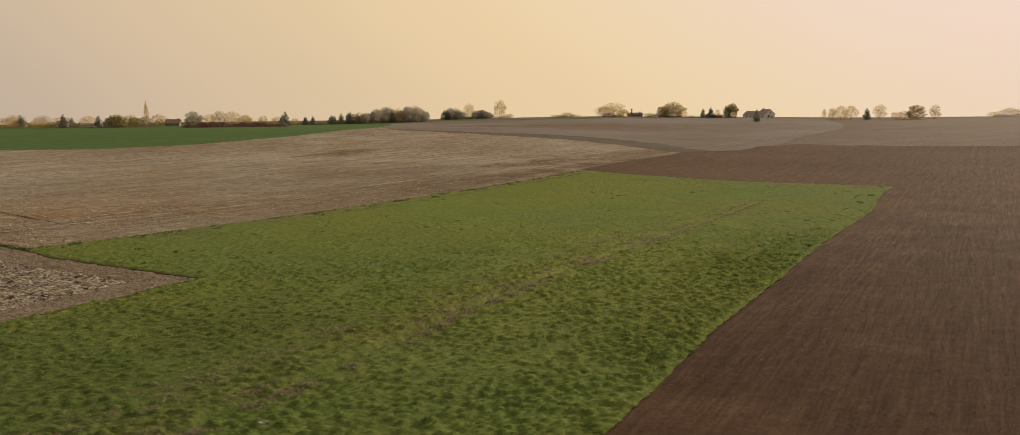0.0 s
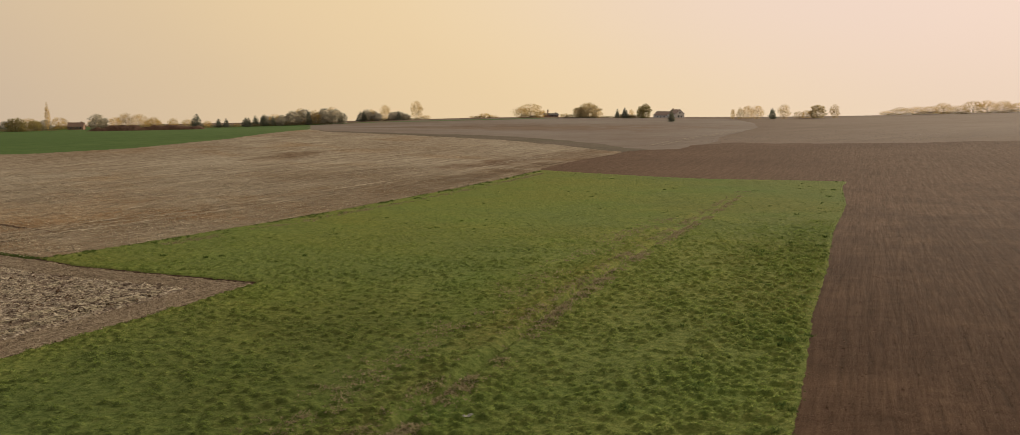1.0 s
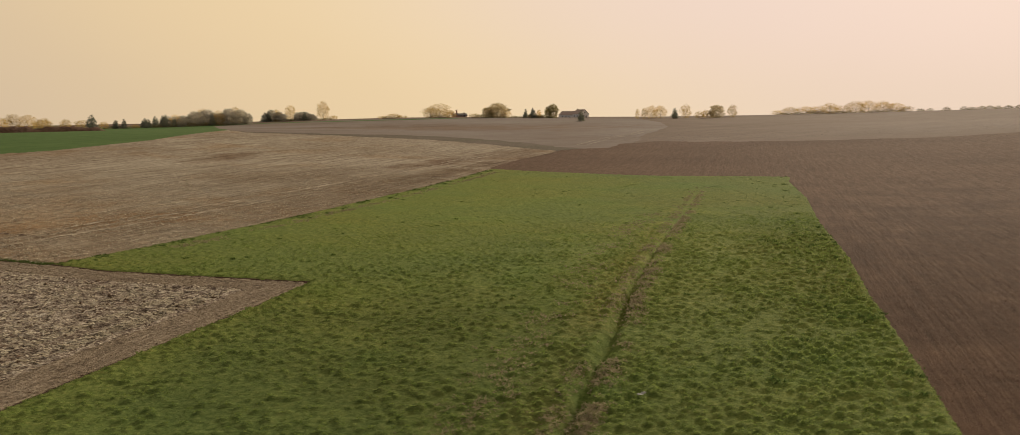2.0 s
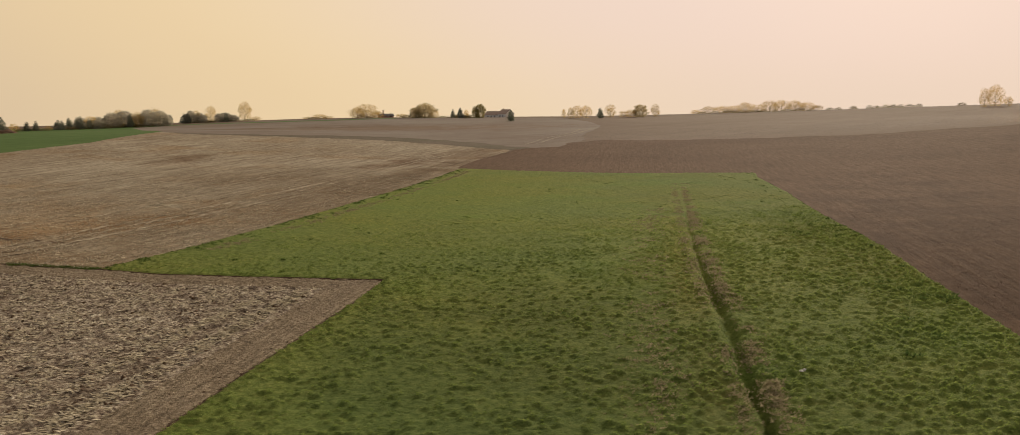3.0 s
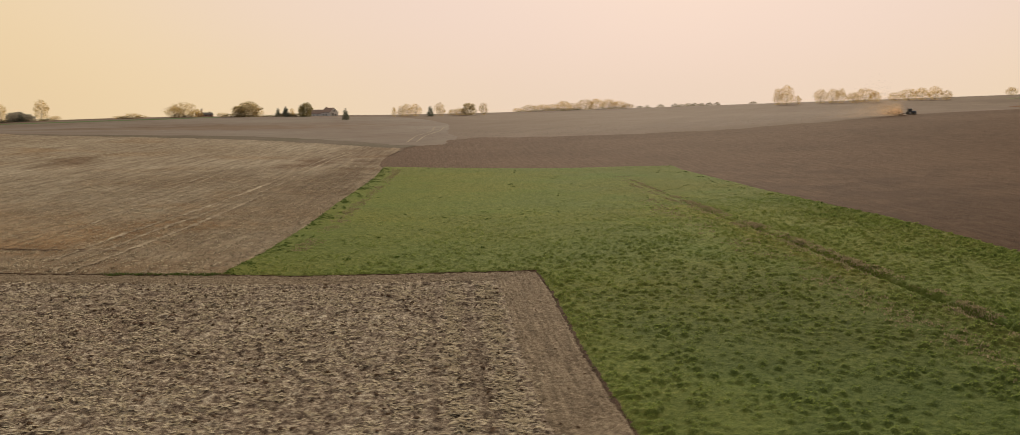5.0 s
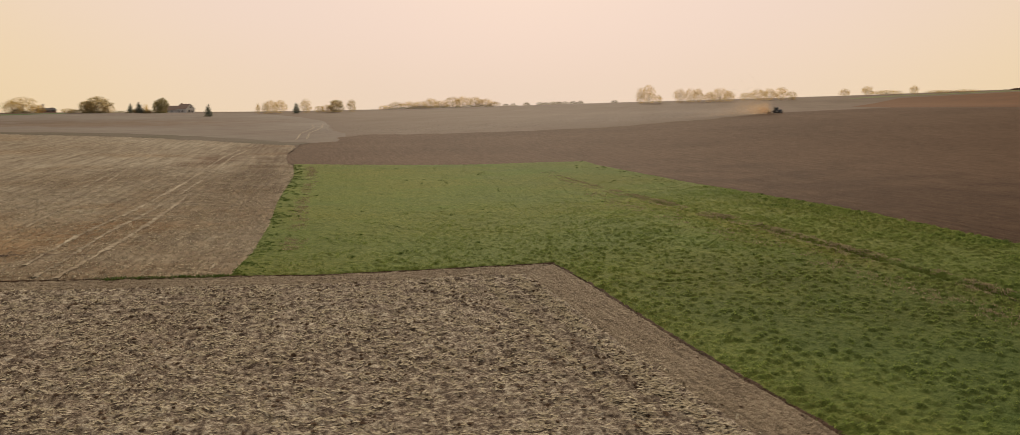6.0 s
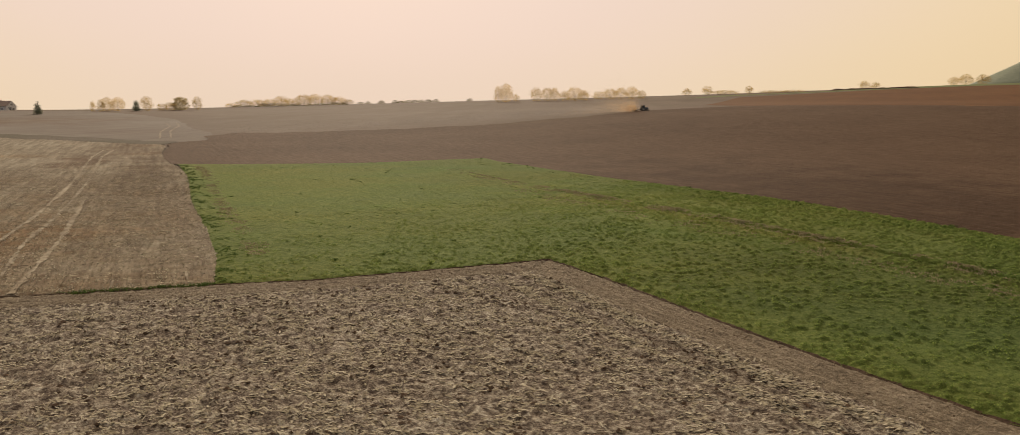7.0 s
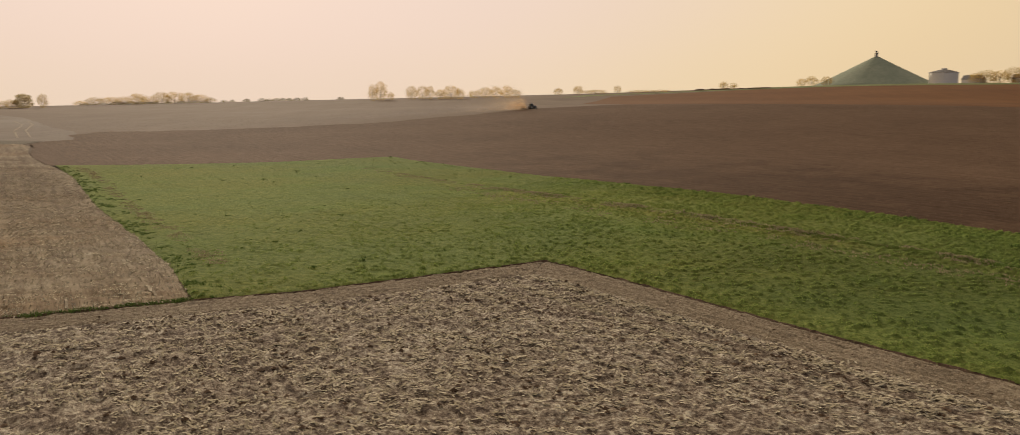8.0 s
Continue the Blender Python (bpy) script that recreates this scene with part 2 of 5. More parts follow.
M_WILLOW = leaf_material("young_willow_leaves", (0.25, 0.22, 0.10), (0.34, 0.30, 0.13), (0.43, 0.38, 0.17), 0.45)
M_HEDGE = leaf_material("hedge_twigs", (0.22, 0.195, 0.13), (0.31, 0.275, 0.175), (0.41, 0.36, 0.22), 0.45)
M_PLASTER = plain_material("white_plaster", (0.76, 0.73, 0.68), (0.86, 0.84, 0.80), 0.6)
M_ROOF = plain_material("brown_roof_tiles", (0.192, 0.128, 0.096), (0.300, 0.210, 0.160), 1.2)
# farmhouse tiles: lighter than the brown ones, with distance haze put into the colour
M_ROOF_HAZED = plain_material("hazed_roof_tiles", (0.27, 0.20, 0.17), (0.37, 0.29, 0.25), 1.2)
M_SLATE = plain_material("grey_slate", (0.14, 0.14, 0.145), (0.22, 0.21, 0.21), 0.8)
M_BRICK = plain_material("brown_brick", (0.270, 0.161, 0.112), (0.392, 0.252, 0.188), 1.5)
M_GLASS = plain_material("dark_window_glass", (0.03, 0.035, 0.04), (0.05, 0.055, 0.06), 1.0, 0.15, 0.5)
# the mound's green is lightened and greyed in place of the haze before it
M_MOUND = field_material("hazed_mound_grass", [(0.2, (0.225, 0.255, 0.205)), (0.8, (0.320, 0.350, 0.280))], (0.85, 0.88, 0.88), 0.03, 0.2, 1.0)
M_STONE = plain_material("blue_grey_stone", (0.28, 0.27, 0.25), (0.4, 0.38, 0.35), 0.5)
M_IRON = plain_material("dark_cast_iron", (0.07, 0.065, 0.06), (0.12, 0.11, 0.1), 1.0, 0.6)
M_PAINT = plain_material("dark_blue_paint", (0.066, 0.090, 0.119), (0.110, 0.140, 0.170), 2.0, 0.35, 0.5)
M_RUBBER = plain_material("black_rubber", (0.060, 0.056, 0.050), (0.150, 0.126, 0.100), 4.0)
M_RIM = plain_material("pale_rim_paint", (0.4, 0.38, 0.33), (0.5, 0.47, 0.42), 2.0, 0.5)
M_STEEL = plain_material("worn_steel", (0.14, 0.12, 0.1), (0.22, 0.2, 0.18), 3.0, 0.5, 0.5, 0.6)
M_HEAP = field_material("dung_heap", [(0.25, (0.070, 0.046, 0.034)), (0.55, (0.135, 0.088, 0.066)), (0.85, (0.210, 0.145, 0.112))], (0.8, 0.75, 0.7), 0.1, 0.6, 2.5)
M_WHITE = plain_material("bleached_plastic", (0.220, 0.231, 0.220), (0.315, 0.326, 0.315), 8.0, 0.5)


# ------------------------------------------------------------------ the lie of the land
# x, y, height of smooth swells, by breadth in metres
SWELLS = {
    700: [(-900, 900, 4.68), (0, 1100, 2.2), (900, 900, 3.62), (1400, 100, 37.16), (900, -700, 16.87), (-900, 0, 0.33), (0, -700, -10.78)],
    260: [(100, 600, -2.91), (420, 500, 0.9), (650, 250, -2.84), (650, -100, 1.49), (300, -200, -5.32), (-250, 50, 0.64),
          (350, 200, -2.06), (100, 300, -1.77)],
    160: [(610, 870, -5.0), (770, 760, -5.0), (910, 620, -5.0), (1020, 470, -4.6), (1080, 320, -3.0)],
    110: [(-30, 290, 5.83), (-150, 250, 0.05), (100, 200, -3.65), (280, 120, 2.75), (290, -20, 6.6), (200, 190, 1.8), (60, 60, -1.96),
          (150, 30, -2.24), (500, 340, 1.7), (90, 620, 5.46)],
    45: [(32, -14, -0.31), (0, 0, 1.36), (45, 40, -1.53), (-25, -25, -1.2), (75, 90, 0.8), (30, 110, 0.49), (68, 8, 2.16)],
    20: [(48, -16, 0.34), (67, 18, 0.14)],
}


def height(x, y):
    """The ground's height; numbers or arrays. Far off the plateau falls away."""
    x, y = np.asarray(x, float), np.asarray(y, float)
    z = np.zeros(np.broadcast(x, y).shape)
    for s, swells in SWELLS.items():
        for a, b, h in swells:
            z += h * np.exp(-((x - a) ** 2 + (y - b) ** 2) / (2 * s * s))
    d = np.hypot(x - 350, y - 150)
    return z - 0.027 * np.maximum(d - 780, 0)


def rough(x, y, size, seed=0):
    """Smooth value noise between 0 and 1 with lumps of that size in metres."""
    u, v = np.asarray(x) / size + 1000.0, np.asarray(y) / size + 1000.0
    i, j = np.floor(u).astype(np.int64), np.floor(v).astype(np.int64)
    f, g = u - i, v - j
    f, g = f * f * (3 - 2 * f), g * g * (3 - 2 * g)

    def at(a, b):
        h = (a * 374761393 + b * 668265263 + seed * 974634377) & 0xFFFFFFFF
        h = ((h ^ (h >> 13)) * 1274126177) & 0xFFFFFFFF
        return ((h ^ (h >> 16)) & 0xFFFF) / 65535.0

    return (at(i, j) * (1 - f) + at(i + 1, j) * f) * (1 - g) + (at(i, j + 1) * (1 - f) + at(i + 1, j + 1) * f) * g


def mesh_from(name, verts, faces, material, smooth=True):
    """A mesh from arrays of corners and of equally long faces."""
    me = bpy.data.meshes.new(name)
    verts, faces = np.asarray(verts, np.float32), np.asarray(faces, np.int32)
    k = faces.shape[1]
    me.vertices.add(len(verts))
    me.vertices.foreach_set("co", verts.ravel())
    me.loops.add(faces.size)
    me.loops.foreach_set("vertex_index", faces.ravel())
    me.polygons.add(len(faces))
    me.polygons.foreach_set("loop_start", np.arange(0, faces.size, k, dtype=np.int32))
    me.update(calc_edges=True)
    me.polygons.foreach_set("use_smooth", np.full(len(faces), smooth))
    me.materials.append(material)
    me.validate()
    return me


def outline(poly, x, y):
    """For arrays of points: whether inside the outline, the distance to it, and the nearest point of it."""
    inside, best = np.zeros(x.shape, bool), np.full(x.shape, 1e9)
    nx, ny = x.copy(), y.copy()
    for (ax, ay), (bx, by) in zip(poly, poly[1:] + poly[:1]):
        if ay != by:
            cross = ((ay > y) != (by > y)) & (x < (bx - ax) * (y - ay) / (by - ay) + ax)
            inside ^= cross
        t = np.clip(((x - ax) * (bx - ax) + (y - ay) * (by - ay)) / ((bx - ax) ** 2 + (by - ay) ** 2), 0, 1)
        px, py = ax + t * (bx - ax), ay + t * (by - ay)
        d = np.hypot(px - x, py - y)
        near = d < best
        best, nx, ny = np.where(near, d, best), np.where(near, px, nx), np.where(near, py, ny)
    return inside, best, nx, ny


def away(line, x, y):
    """Distance of points from an open line."""
    best = np.full(np.shape(x), 1e9)
    for (ax, ay), (bx, by) in zip(line, line[1:]):
        t = np.clip(((x - ax) * (bx - ax) + (y - ay) * (by - ay)) / ((bx - ax) ** 2 + (by - ay) ** 2), 0, 1)
        best = np.minimum(best, np.hypot(ax + t * (bx - ax) - x, ay + t * (by - ay) - y))
    return best


def field(name, poly, step, lift, material, label, category, relief=None, ragged=0.0, fine=None):
    """A sheet of ground with the given outline, following the land, with its own relief(x, y, distance from the outline)."""
    (x0, y0), (x1, y1) = np.min(poly, 0), np.max(poly, 0)
    nx, ny = int((x1 - x0) / step) + 3, int((y1 - y0) / step) + 3
    ys = y0 - step + step * np.arange(ny)
    if fine:  # closer rows between two values of y, wider ones past them
        lo, hi, near = fine
        past = hi + np.cumsum(near * 1.012 ** np.arange(1, 400))
        ys = np.r_[np.arange(y0 - 1, lo, 0.5), np.arange(lo, hi, near), past[past < y1 + 1]]
        ny = len(ys)
    gx, gy = np.meshgrid(x0 - step + step * np.arange(nx), ys)
    inside, far, px, py = outline(poly, gx, gy)
    quad = inside[:-1, :-1].astype(int) + inside[1:, :-1] + inside[:-1, 1:] + inside[1:, 1:]
    keep = quad > 0
    gx, gy = np.where(inside, gx, px), np.where(inside, gy, py)
    if ragged:
        edge = np.where(inside, np.clip(1 - far / 2.5, 0, 1), 1.0)
        gx = gx + edge * ragged * (rough(gx, gy, 1.3, 5) + rough(gx, gy, 0.5, 6) - 1.0)
        gy = gy + edge * ragged * (rough(gx, gy, 1.3, 7) + rough(gx, gy, 0.5, 8) - 1.0)
    far = np.where(inside, far, 0.0)
    gz = height(gx, gy) + lift
    if relief:
        gz = gz + relief(gx, gy, far)
    ids = np.arange(nx * ny).reshape(ny, nx)
    quads = np.stack([ids[:-1, :-1], ids[:-1, 1:], ids[1:, 1:], ids[1:, :-1]], -1)[keep]
    used, back = np.unique(quads, return_inverse=True)
    verts = np.stack([gx, gy, gz], -1).reshape(-1, 3)[used]
    ob = new(name, mesh_from(name, verts, back.reshape(-1, 4), material))
    return tagged(ob, label, category, kind="structure")


# outlines of the plan, in metres
CORNER_EDGE = [(0, 0), (-4.7, -8.9), (-9.2, -16.7), (-13.6, -24.3), (-17.1, -30.6), (-20.2, -36.5), (-36, -66), (-60, -110)]
BANK_EDGE = [(0, 0), (-7, 3.8), (-14, 7.8), (-20.9, 11.7), (-26.8, 16.5), (-35.2, 22), (-43.5, 28), (-80, 53), (-200, 136)]
LEFT_EDGE = [(-26.8, 16.5), (-18.7, 27.3), (-6.9, 45.7), (9.3, 72.2), (32.6, 107.4), (47.8, 133.5)]
FAR_EDGE = [(47.8, 133.5), (63, 119.3), (79.5, 104.5), (93.4, 97.3), (105.6, 87.2)]
RIGHT_EDGE = [(105.6, 87.2), (100.2, 79), (86, 50.5), (66.4, 17), (53.1, -7.8), (44.4, -22.8), (36.4, -38), (26.6, -55.5), (8.5, -88.5), (-7.5, -118)]
DITCH = [(-28, -113), (-12, -85), (2, -60), (11, -44.5), (14.5, -37.6), (19.6, -28.3), (23.2, -21.5), (28.7, -10.8), (42.3, 13.6), (56.8, 38.5), (69, 60.3), (78.5, 75.8)]
LANE = [(-30, 316), (-20, 288), (20, 268.5), (41, 258), (58, 246), (70, 226), (78, 208), (85, 197.5)]
LANE_TOP = [(-30, 322), (-20, 297), (20, 284), (45, 281), (60, 276), (72, 262), (81, 242), (88, 225), (96, 205)]
FIELD_END = [(59, 156.5), (66, 168.5), (80.5, 188.5), (85, 197.5)]
PATCH_END = [(107, 206), (131, 236), (146, 270), (188, 342), (166, 350)]
CROP_EDGE = [(-260, 165), (-119, 169), (-93, 175), (-71, 194), (-50, 236), (-30, 321)]


def frayed(line, amount):
    """The same line with more corners and an uneven course."""
    line = np.array(line, float)
    seg = np.r_[0, np.cumsum(np.hypot(*np.diff(line, axis=0).T))]
    t = np.linspace(0, seg[-1], int(seg[-1] / 3.0) + 2)
    x, y = np.interp(t, seg, line[:, 0]), np.interp(t, seg, line[:, 1])
    hold = amount * np.minimum(1, np.minimum(t, seg[-1] - t) / 6.0)
    x, y = x + hold * (rough(x, y, 7.0, 111) - 0.5), y + hold * (rough(x, y, 7.0, 112) - 0.5)
    return list(zip(x.tolist(), y.tolist()))


def ground_sheet():
    """The whole land out to the horizon, sunk a little where the fields lie on it."""
    near = np.arange(-300, 701, 10.0)
    grow = np.cumsum(10 * 1.09 ** np.arange(1, 42))
    ax = np.r_[-300 - grow[::-1], near, 700 + grow]
    gx, gy = np.meshgrid(ax, ax - 100)
    sink = np.clip((190 - np.hypot(gx - 10, gy - 15)) / 25, 0, 1)
    gz = height(gx, gy) - 1.4 * sink
    n = len(ax)
    ids = np.arange(n * n).reshape(n, n)
    quads = np.stack([ids[:-1, :-1], ids[:-1, 1:], ids[1:, 1:], ids[1:, :-1]], -1).reshape(-1, 4)
    ob = new("ground", mesh_from("ground", np.stack([gx, gy, gz], -1).reshape(-1, 3), quads, M_GROUND))
    tagged(ob, "bare reddish brown farmland rolling out to the horizon", "ground", kind="structure")


def rows_relief(x, y, heading, spacing, amount):
    """Tilled rows along a heading."""
    a = radians(heading)
    across = -x * math.sin(a) + y * math.cos(a)
    return amount * np.sin(2 * math.pi * (across + 0.25 * rough(x, y, 3.0, 3)) / spacing)


def chance(i, j, seed):
    """A fixed random value between 0 and 1 for each cell of a lattice."""
    h = (i * 374761393 + j * 668265263 + seed * 974634377) & 0xFFFFFFFF
    h = ((h ^ (h >> 13)) * 1274126177) & 0xFFFFFFFF
    return ((h ^ (h >> 16)) & 0xFFFF) / 65535.0


TUFT_CELL = 0.54


def tuft_of(i, j):
    """The tuft of a cell of the meadow: centre, radius and height (none where it is 0)."""
    x, y = (i + 0.1 + 0.8 * chance(i, j, 201)) * TUFT_CELL, (j + 0.1 + 0.8 * chance(i, j, 202)) * TUFT_CELL
    rank = np.exp(-(away(RIGHT_EDGE, x, y) / 11.0) ** 2) * (y < 30) + 0.45 * np.exp(-((away(DITCH, x, y) - 2.6) / 2.2) ** 2) + 0.6 * np.exp(-(away(CORNER_EDGE, x, y) / 2.0) ** 2)
    wild = rough(x, y, 5.0, 205) * 0.6 + rough(x, y, 1.7, 206) * 0.4
    want = np.clip(0.15 + 0.75 * wild + 0.45 * rank, 0, 0.97)
    r = TUFT_CELL * (0.28 + 0.36 * chance(i, j, 203) ** 1.5 + 0.2 * rank * chance(i, j, 207) ** 2)
    tall = r * (0.38 + 0.38 * chance(i, j, 204)) * (1 + 0.35 * rank) * (0.55 + 0.6 * wild)
    return x, y, r, np.where(chance(i, j, 208) < want, tall, 0.0)


def tuft_relief(x, y):
    """Turf standing in separate rounded tufts with gaps between them."""
    i, j = np.floor(x / TUFT_CELL).astype(np.int64), np.floor(y / TUFT_CELL).astype(np.int64)
    lo = (i.min() - 1, j.min() - 1)
    gi, gj = np.meshgrid(np.arange(lo[0], i.max() + 2), np.arange(lo[1], j.max() + 2), indexing="ij")
    cx, cy, cr, ch = tuft_of(gi, gj)
    top = np.zeros(x.shape)
    for a in (-1, 0, 1):
        for b in (-1, 0, 1):
            k, l = i + a - lo[0], j + b - lo[1]
            q = 1 - ((x - cx[k, l]) ** 2 + (y - cy[k, l]) ** 2) / cr[k, l] ** 2
            top = np.maximum(top, ch[k, l] * np.sqrt(np.clip(q, 0, 1)))
    return top


def meadow_relief(x, y, far):
    near = np.clip(1.15 - (y + 10) / 95, 0.25, 1)
    swell = (rough(x, y, 7, 13) - 0.5) * 0.08 + 0.05 * rough(x, y, 1.1, 16) + 0.03 * rough(x, y, 0.45, 12)
    d = away(DITCH, x, y) + (rough(x, y, 2.2, 14) - 0.5) * 0.4 + (rough(x, y, 0.7, 17) - 0.5) * 0.25
    fade = np.clip((40 - y) / 50, 0.0, 1)
    wide = 0.22 + 0.22 * rough(x, y, 4.0, 18)
    ditch = -0.75 * np.exp(-(d / wide) ** 2) * fade * (0.45 + 0.9 * rough(x, y, 5.0, 19)) + 0.12 * np.exp(-((d - 1.0) / 0.5) ** 2) * fade
    edge = -0.10 * np.clip(1 - far / 0.4, 0, 1)
    return tuft_relief(x, y) * near * np.clip(far / 0.6, 0.15, 1) * np.clip((d - 0.1) / 0.5, 0, 1) + swell + ditch + edge


def stubble_relief(x, y, far):
    head = np.clip((far - 3.9) / 0.9, 0, 1)
    clods = (rough(x, y, 0.9, 21) * 0.3 + rough(x, y, 0.4, 22) * 0.35 + rough(x, y, 0.22, 24) * 0.35) ** 1.4
    body = 0.42 * clods + rows_relief(x, y, ROWS_NEAR, 1.9, 0.03)
    strip = -0.08
    furrow = -0.1 * np.exp(-((far - 0.3) / 0.3) ** 2)
    return head * body + (1 - head) * strip + furrow - 0.02


def headland_relief(x, y, far):
    return 0.15 * rough(x, y, 0.3, 25) * np.clip(far / 0.4, 0, 1) - 0.05 * np.clip(1 - far / 0.4, 0, 1)


def pale_relief(x, y, far):
    return 0.2 * rough(x, y, 0.9, 31) + rows_relief(x, y, ROWS_LEFT, 1.6, 0.03) - 0.2 * np.exp(-(far / 0.6) ** 2) * (y < 150) - 0.05


def plough_relief(x, y, far):
    return 0.09 * rough(x, y, 0.8, 41) + rows_relief(x, y, ROWS_RIGHT, 2.4, 0.04) - 0.07 + 0.22 * np.clip((np.hypot(x - 20, y) - 115) / 60, 0, 1)


ground_sheet()
inset = 1.2
field("ploughed_field", [(x + 0.3, y - inset) for x, y in FAR_EDGE[:-1]] + [(105, 86.5)] + [(x - inset, y + 0.4) for x, y in RIGHT_EDGE[1:]]
      + [(40, -180), (330, -180), (320, -46), (310, 0), (313, 52), (330, 100), (284, 131)] + frayed([(284, 131), (246, 140), (208, 158), (182, 184), (157, 208), (138, 230), (118, 221), (107, 205)], 5.0) + [(96, 203.5), (86, 196.5), (81, 187.5), (66.2, 167.8), (58.5, 156), (47.4, 135.8)],
      1.0, 0.0, M_PLOUGH, "dark brown harrowed field with fine straight rows", "field", plough_relief)
field("pale_stubble_field", BANK_EDGE[4:] + CROP_EDGE + frayed(LANE[1:], 3.0) + FIELD_END[2::-1] + [(48.3, 135.2)] + [(x + 0.7, y - 0.4) for x, y in LEFT_EDGE[-2:0:-1]],
      0.6, 0.05, M_STUBBLE, "pale straw-coloured stubble field with faint drill rows", "field", pale_relief)
field("far_stubble_field", [(-30, 319)] + [(x - 2, y - 3) for x, y in LANE_TOP[1:-1]] + [(97, 203)] + frayed(PATCH_END[:4], 2.5) + [(205, 372), (235, 450), (262, 560), (200, 590), (120, 590), (40, 590), (-20, 585), (-58, 540)],
      2.5, 0.09, M_STUBBLE_FAR, "greyish brown stubble slope below the skyline", "field")
field("reddish_field", [(325, -170), (322, -46), (312, 0), (315, 52), (332, 100), (420, 160), (600, 205), (760, 140), (846, 71), (863, 12), (851, -46), (851, -99), (845, -300)],
      10.0, 0.08, M_RED, "reddish brown bare field rising towards the mound", "field")
field("grass_verge", [(556, 236), (640, 221), (752, 156), (845, 72), (862, 13), (850, -45), (850, -98), (844, -170), (1010, -170), (1010, -107), (1000, -46), (1060, 21), (1010, 90), (905, 150), (770, 180), (650, 245)],
      8.0, 0.16, M_VERGE, "narrow green grass verge along the skyline", "verge")
field("grass_verge", [(-60, 552), (-20, 572), (30, 556), (82, 556), (130, 575), (130, 588), (82, 572), (30, 572), (-20, 588), (-62, 566)],
      6.0, 0.14, M_CROP, "thin green verge behind the far stubble", "verge")
CREST = [(450, 640), (490, 577), (528, 528), (560, 479), (595, 437), (636, 403), (684, 374), (753, 321), (811, 272), (877, 221), (960, 170)]
field("grass_verge", CREST + [(x + 22, y + 20) for x, y in CREST[::-1]],
      7.0, 0.15, M_CROP, "green grass verge along the crest", "verge")
field("young_wheat_field", CROP_EDGE + [(-62, 600), (-140, 610), (-200, 610), (-300, 590), (-420, 560), (-420, 170)],
      5.0, 0.09, M_CROP, "deep green field of young winter wheat", "field")
field("sunken_lane", frayed(LANE, 2.5) + frayed(LANE_TOP[::-1], 7.0), 1.5, 0.12, M_LANE, "dark grassy track along the edge of the stubble", "track")
field("straw_littered_field", CORNER_EDGE[:-1] + [(-50, -92), (-100, -92), (-100, 66.8)] + BANK_EDGE[-2:0:-1],
      0.25, 0.08, M_STRAW_SOIL, "rough tilled field littered with pale straw and clods", "field", stubble_relief, 0.12)
field("outer_tilled_field", [(-99, 66), (-99, -91.5), (-49.5, -91.5), (-59.5, -110), (-100, -185), (-260, -185), (-260, 165), (-199, 135.5), (-99.5, 66.6)],
      2.0, 0.16, M_STRAW_SOIL, "tilled straw-littered field running on", "field")
field("outer_meadow", [(-59.6, -110), (-6, -117.6), (-44, -185), (-100, -185)], 1.5, 0.2, M_MEADOW, "green meadow running on", "meadow")
field("headland_strip", CORNER_EDGE[:-1] + [(-40.0, -63.8), (-24.2, -34.3), (-21.0, -28.4), (-17.6, -22.1), (-13.2, -14.6), (-8.8, -7.0), (-6.6, -1.6)], 0.2, 0.06, M_HEADLAND,
      "brown combed strip along the field edge", "field", headland_relief, 0.2)
field("headland_strip", [(0, 0), (-6.6, -1.6), (-9.1, -0.1), (-16.2, 3.9), (-23.4, 7.9), (-29.4, 12.7), (-37.6, 18.1), (-45.9, 24.1), (-82, 49.2), (-80, 53)] + BANK_EDGE[-3:0:-1], 0.2, 0.06, M_HEADLAND_BANK,
      "brown combed strip along the bank", "field", headland_relief, 0.45)
field("meadow", CORNER_EDGE[::-1] + BANK_EDGE[1:4] + LEFT_EDGE + FAR_EDGE[1:] + RIGHT_EDGE[1:],
      0.18, 0.16, M_MEADOW, "lush green meadow with tussocks and an overgrown ditch", "meadow", meadow_relief, 0.15, (-62, 5, 0.17))


# ------------------------------------------------------------------ grass, straw and clods
rng = np.random.default_rng(7)


def scatter(n, box, poly):
    x, y = rng.uniform(box[0], box[2], n), rng.uniform(box[1], box[3], n)
    inside, far, _, _ = outline(poly, x, y)
    return x[inside], y[inside], far[inside]


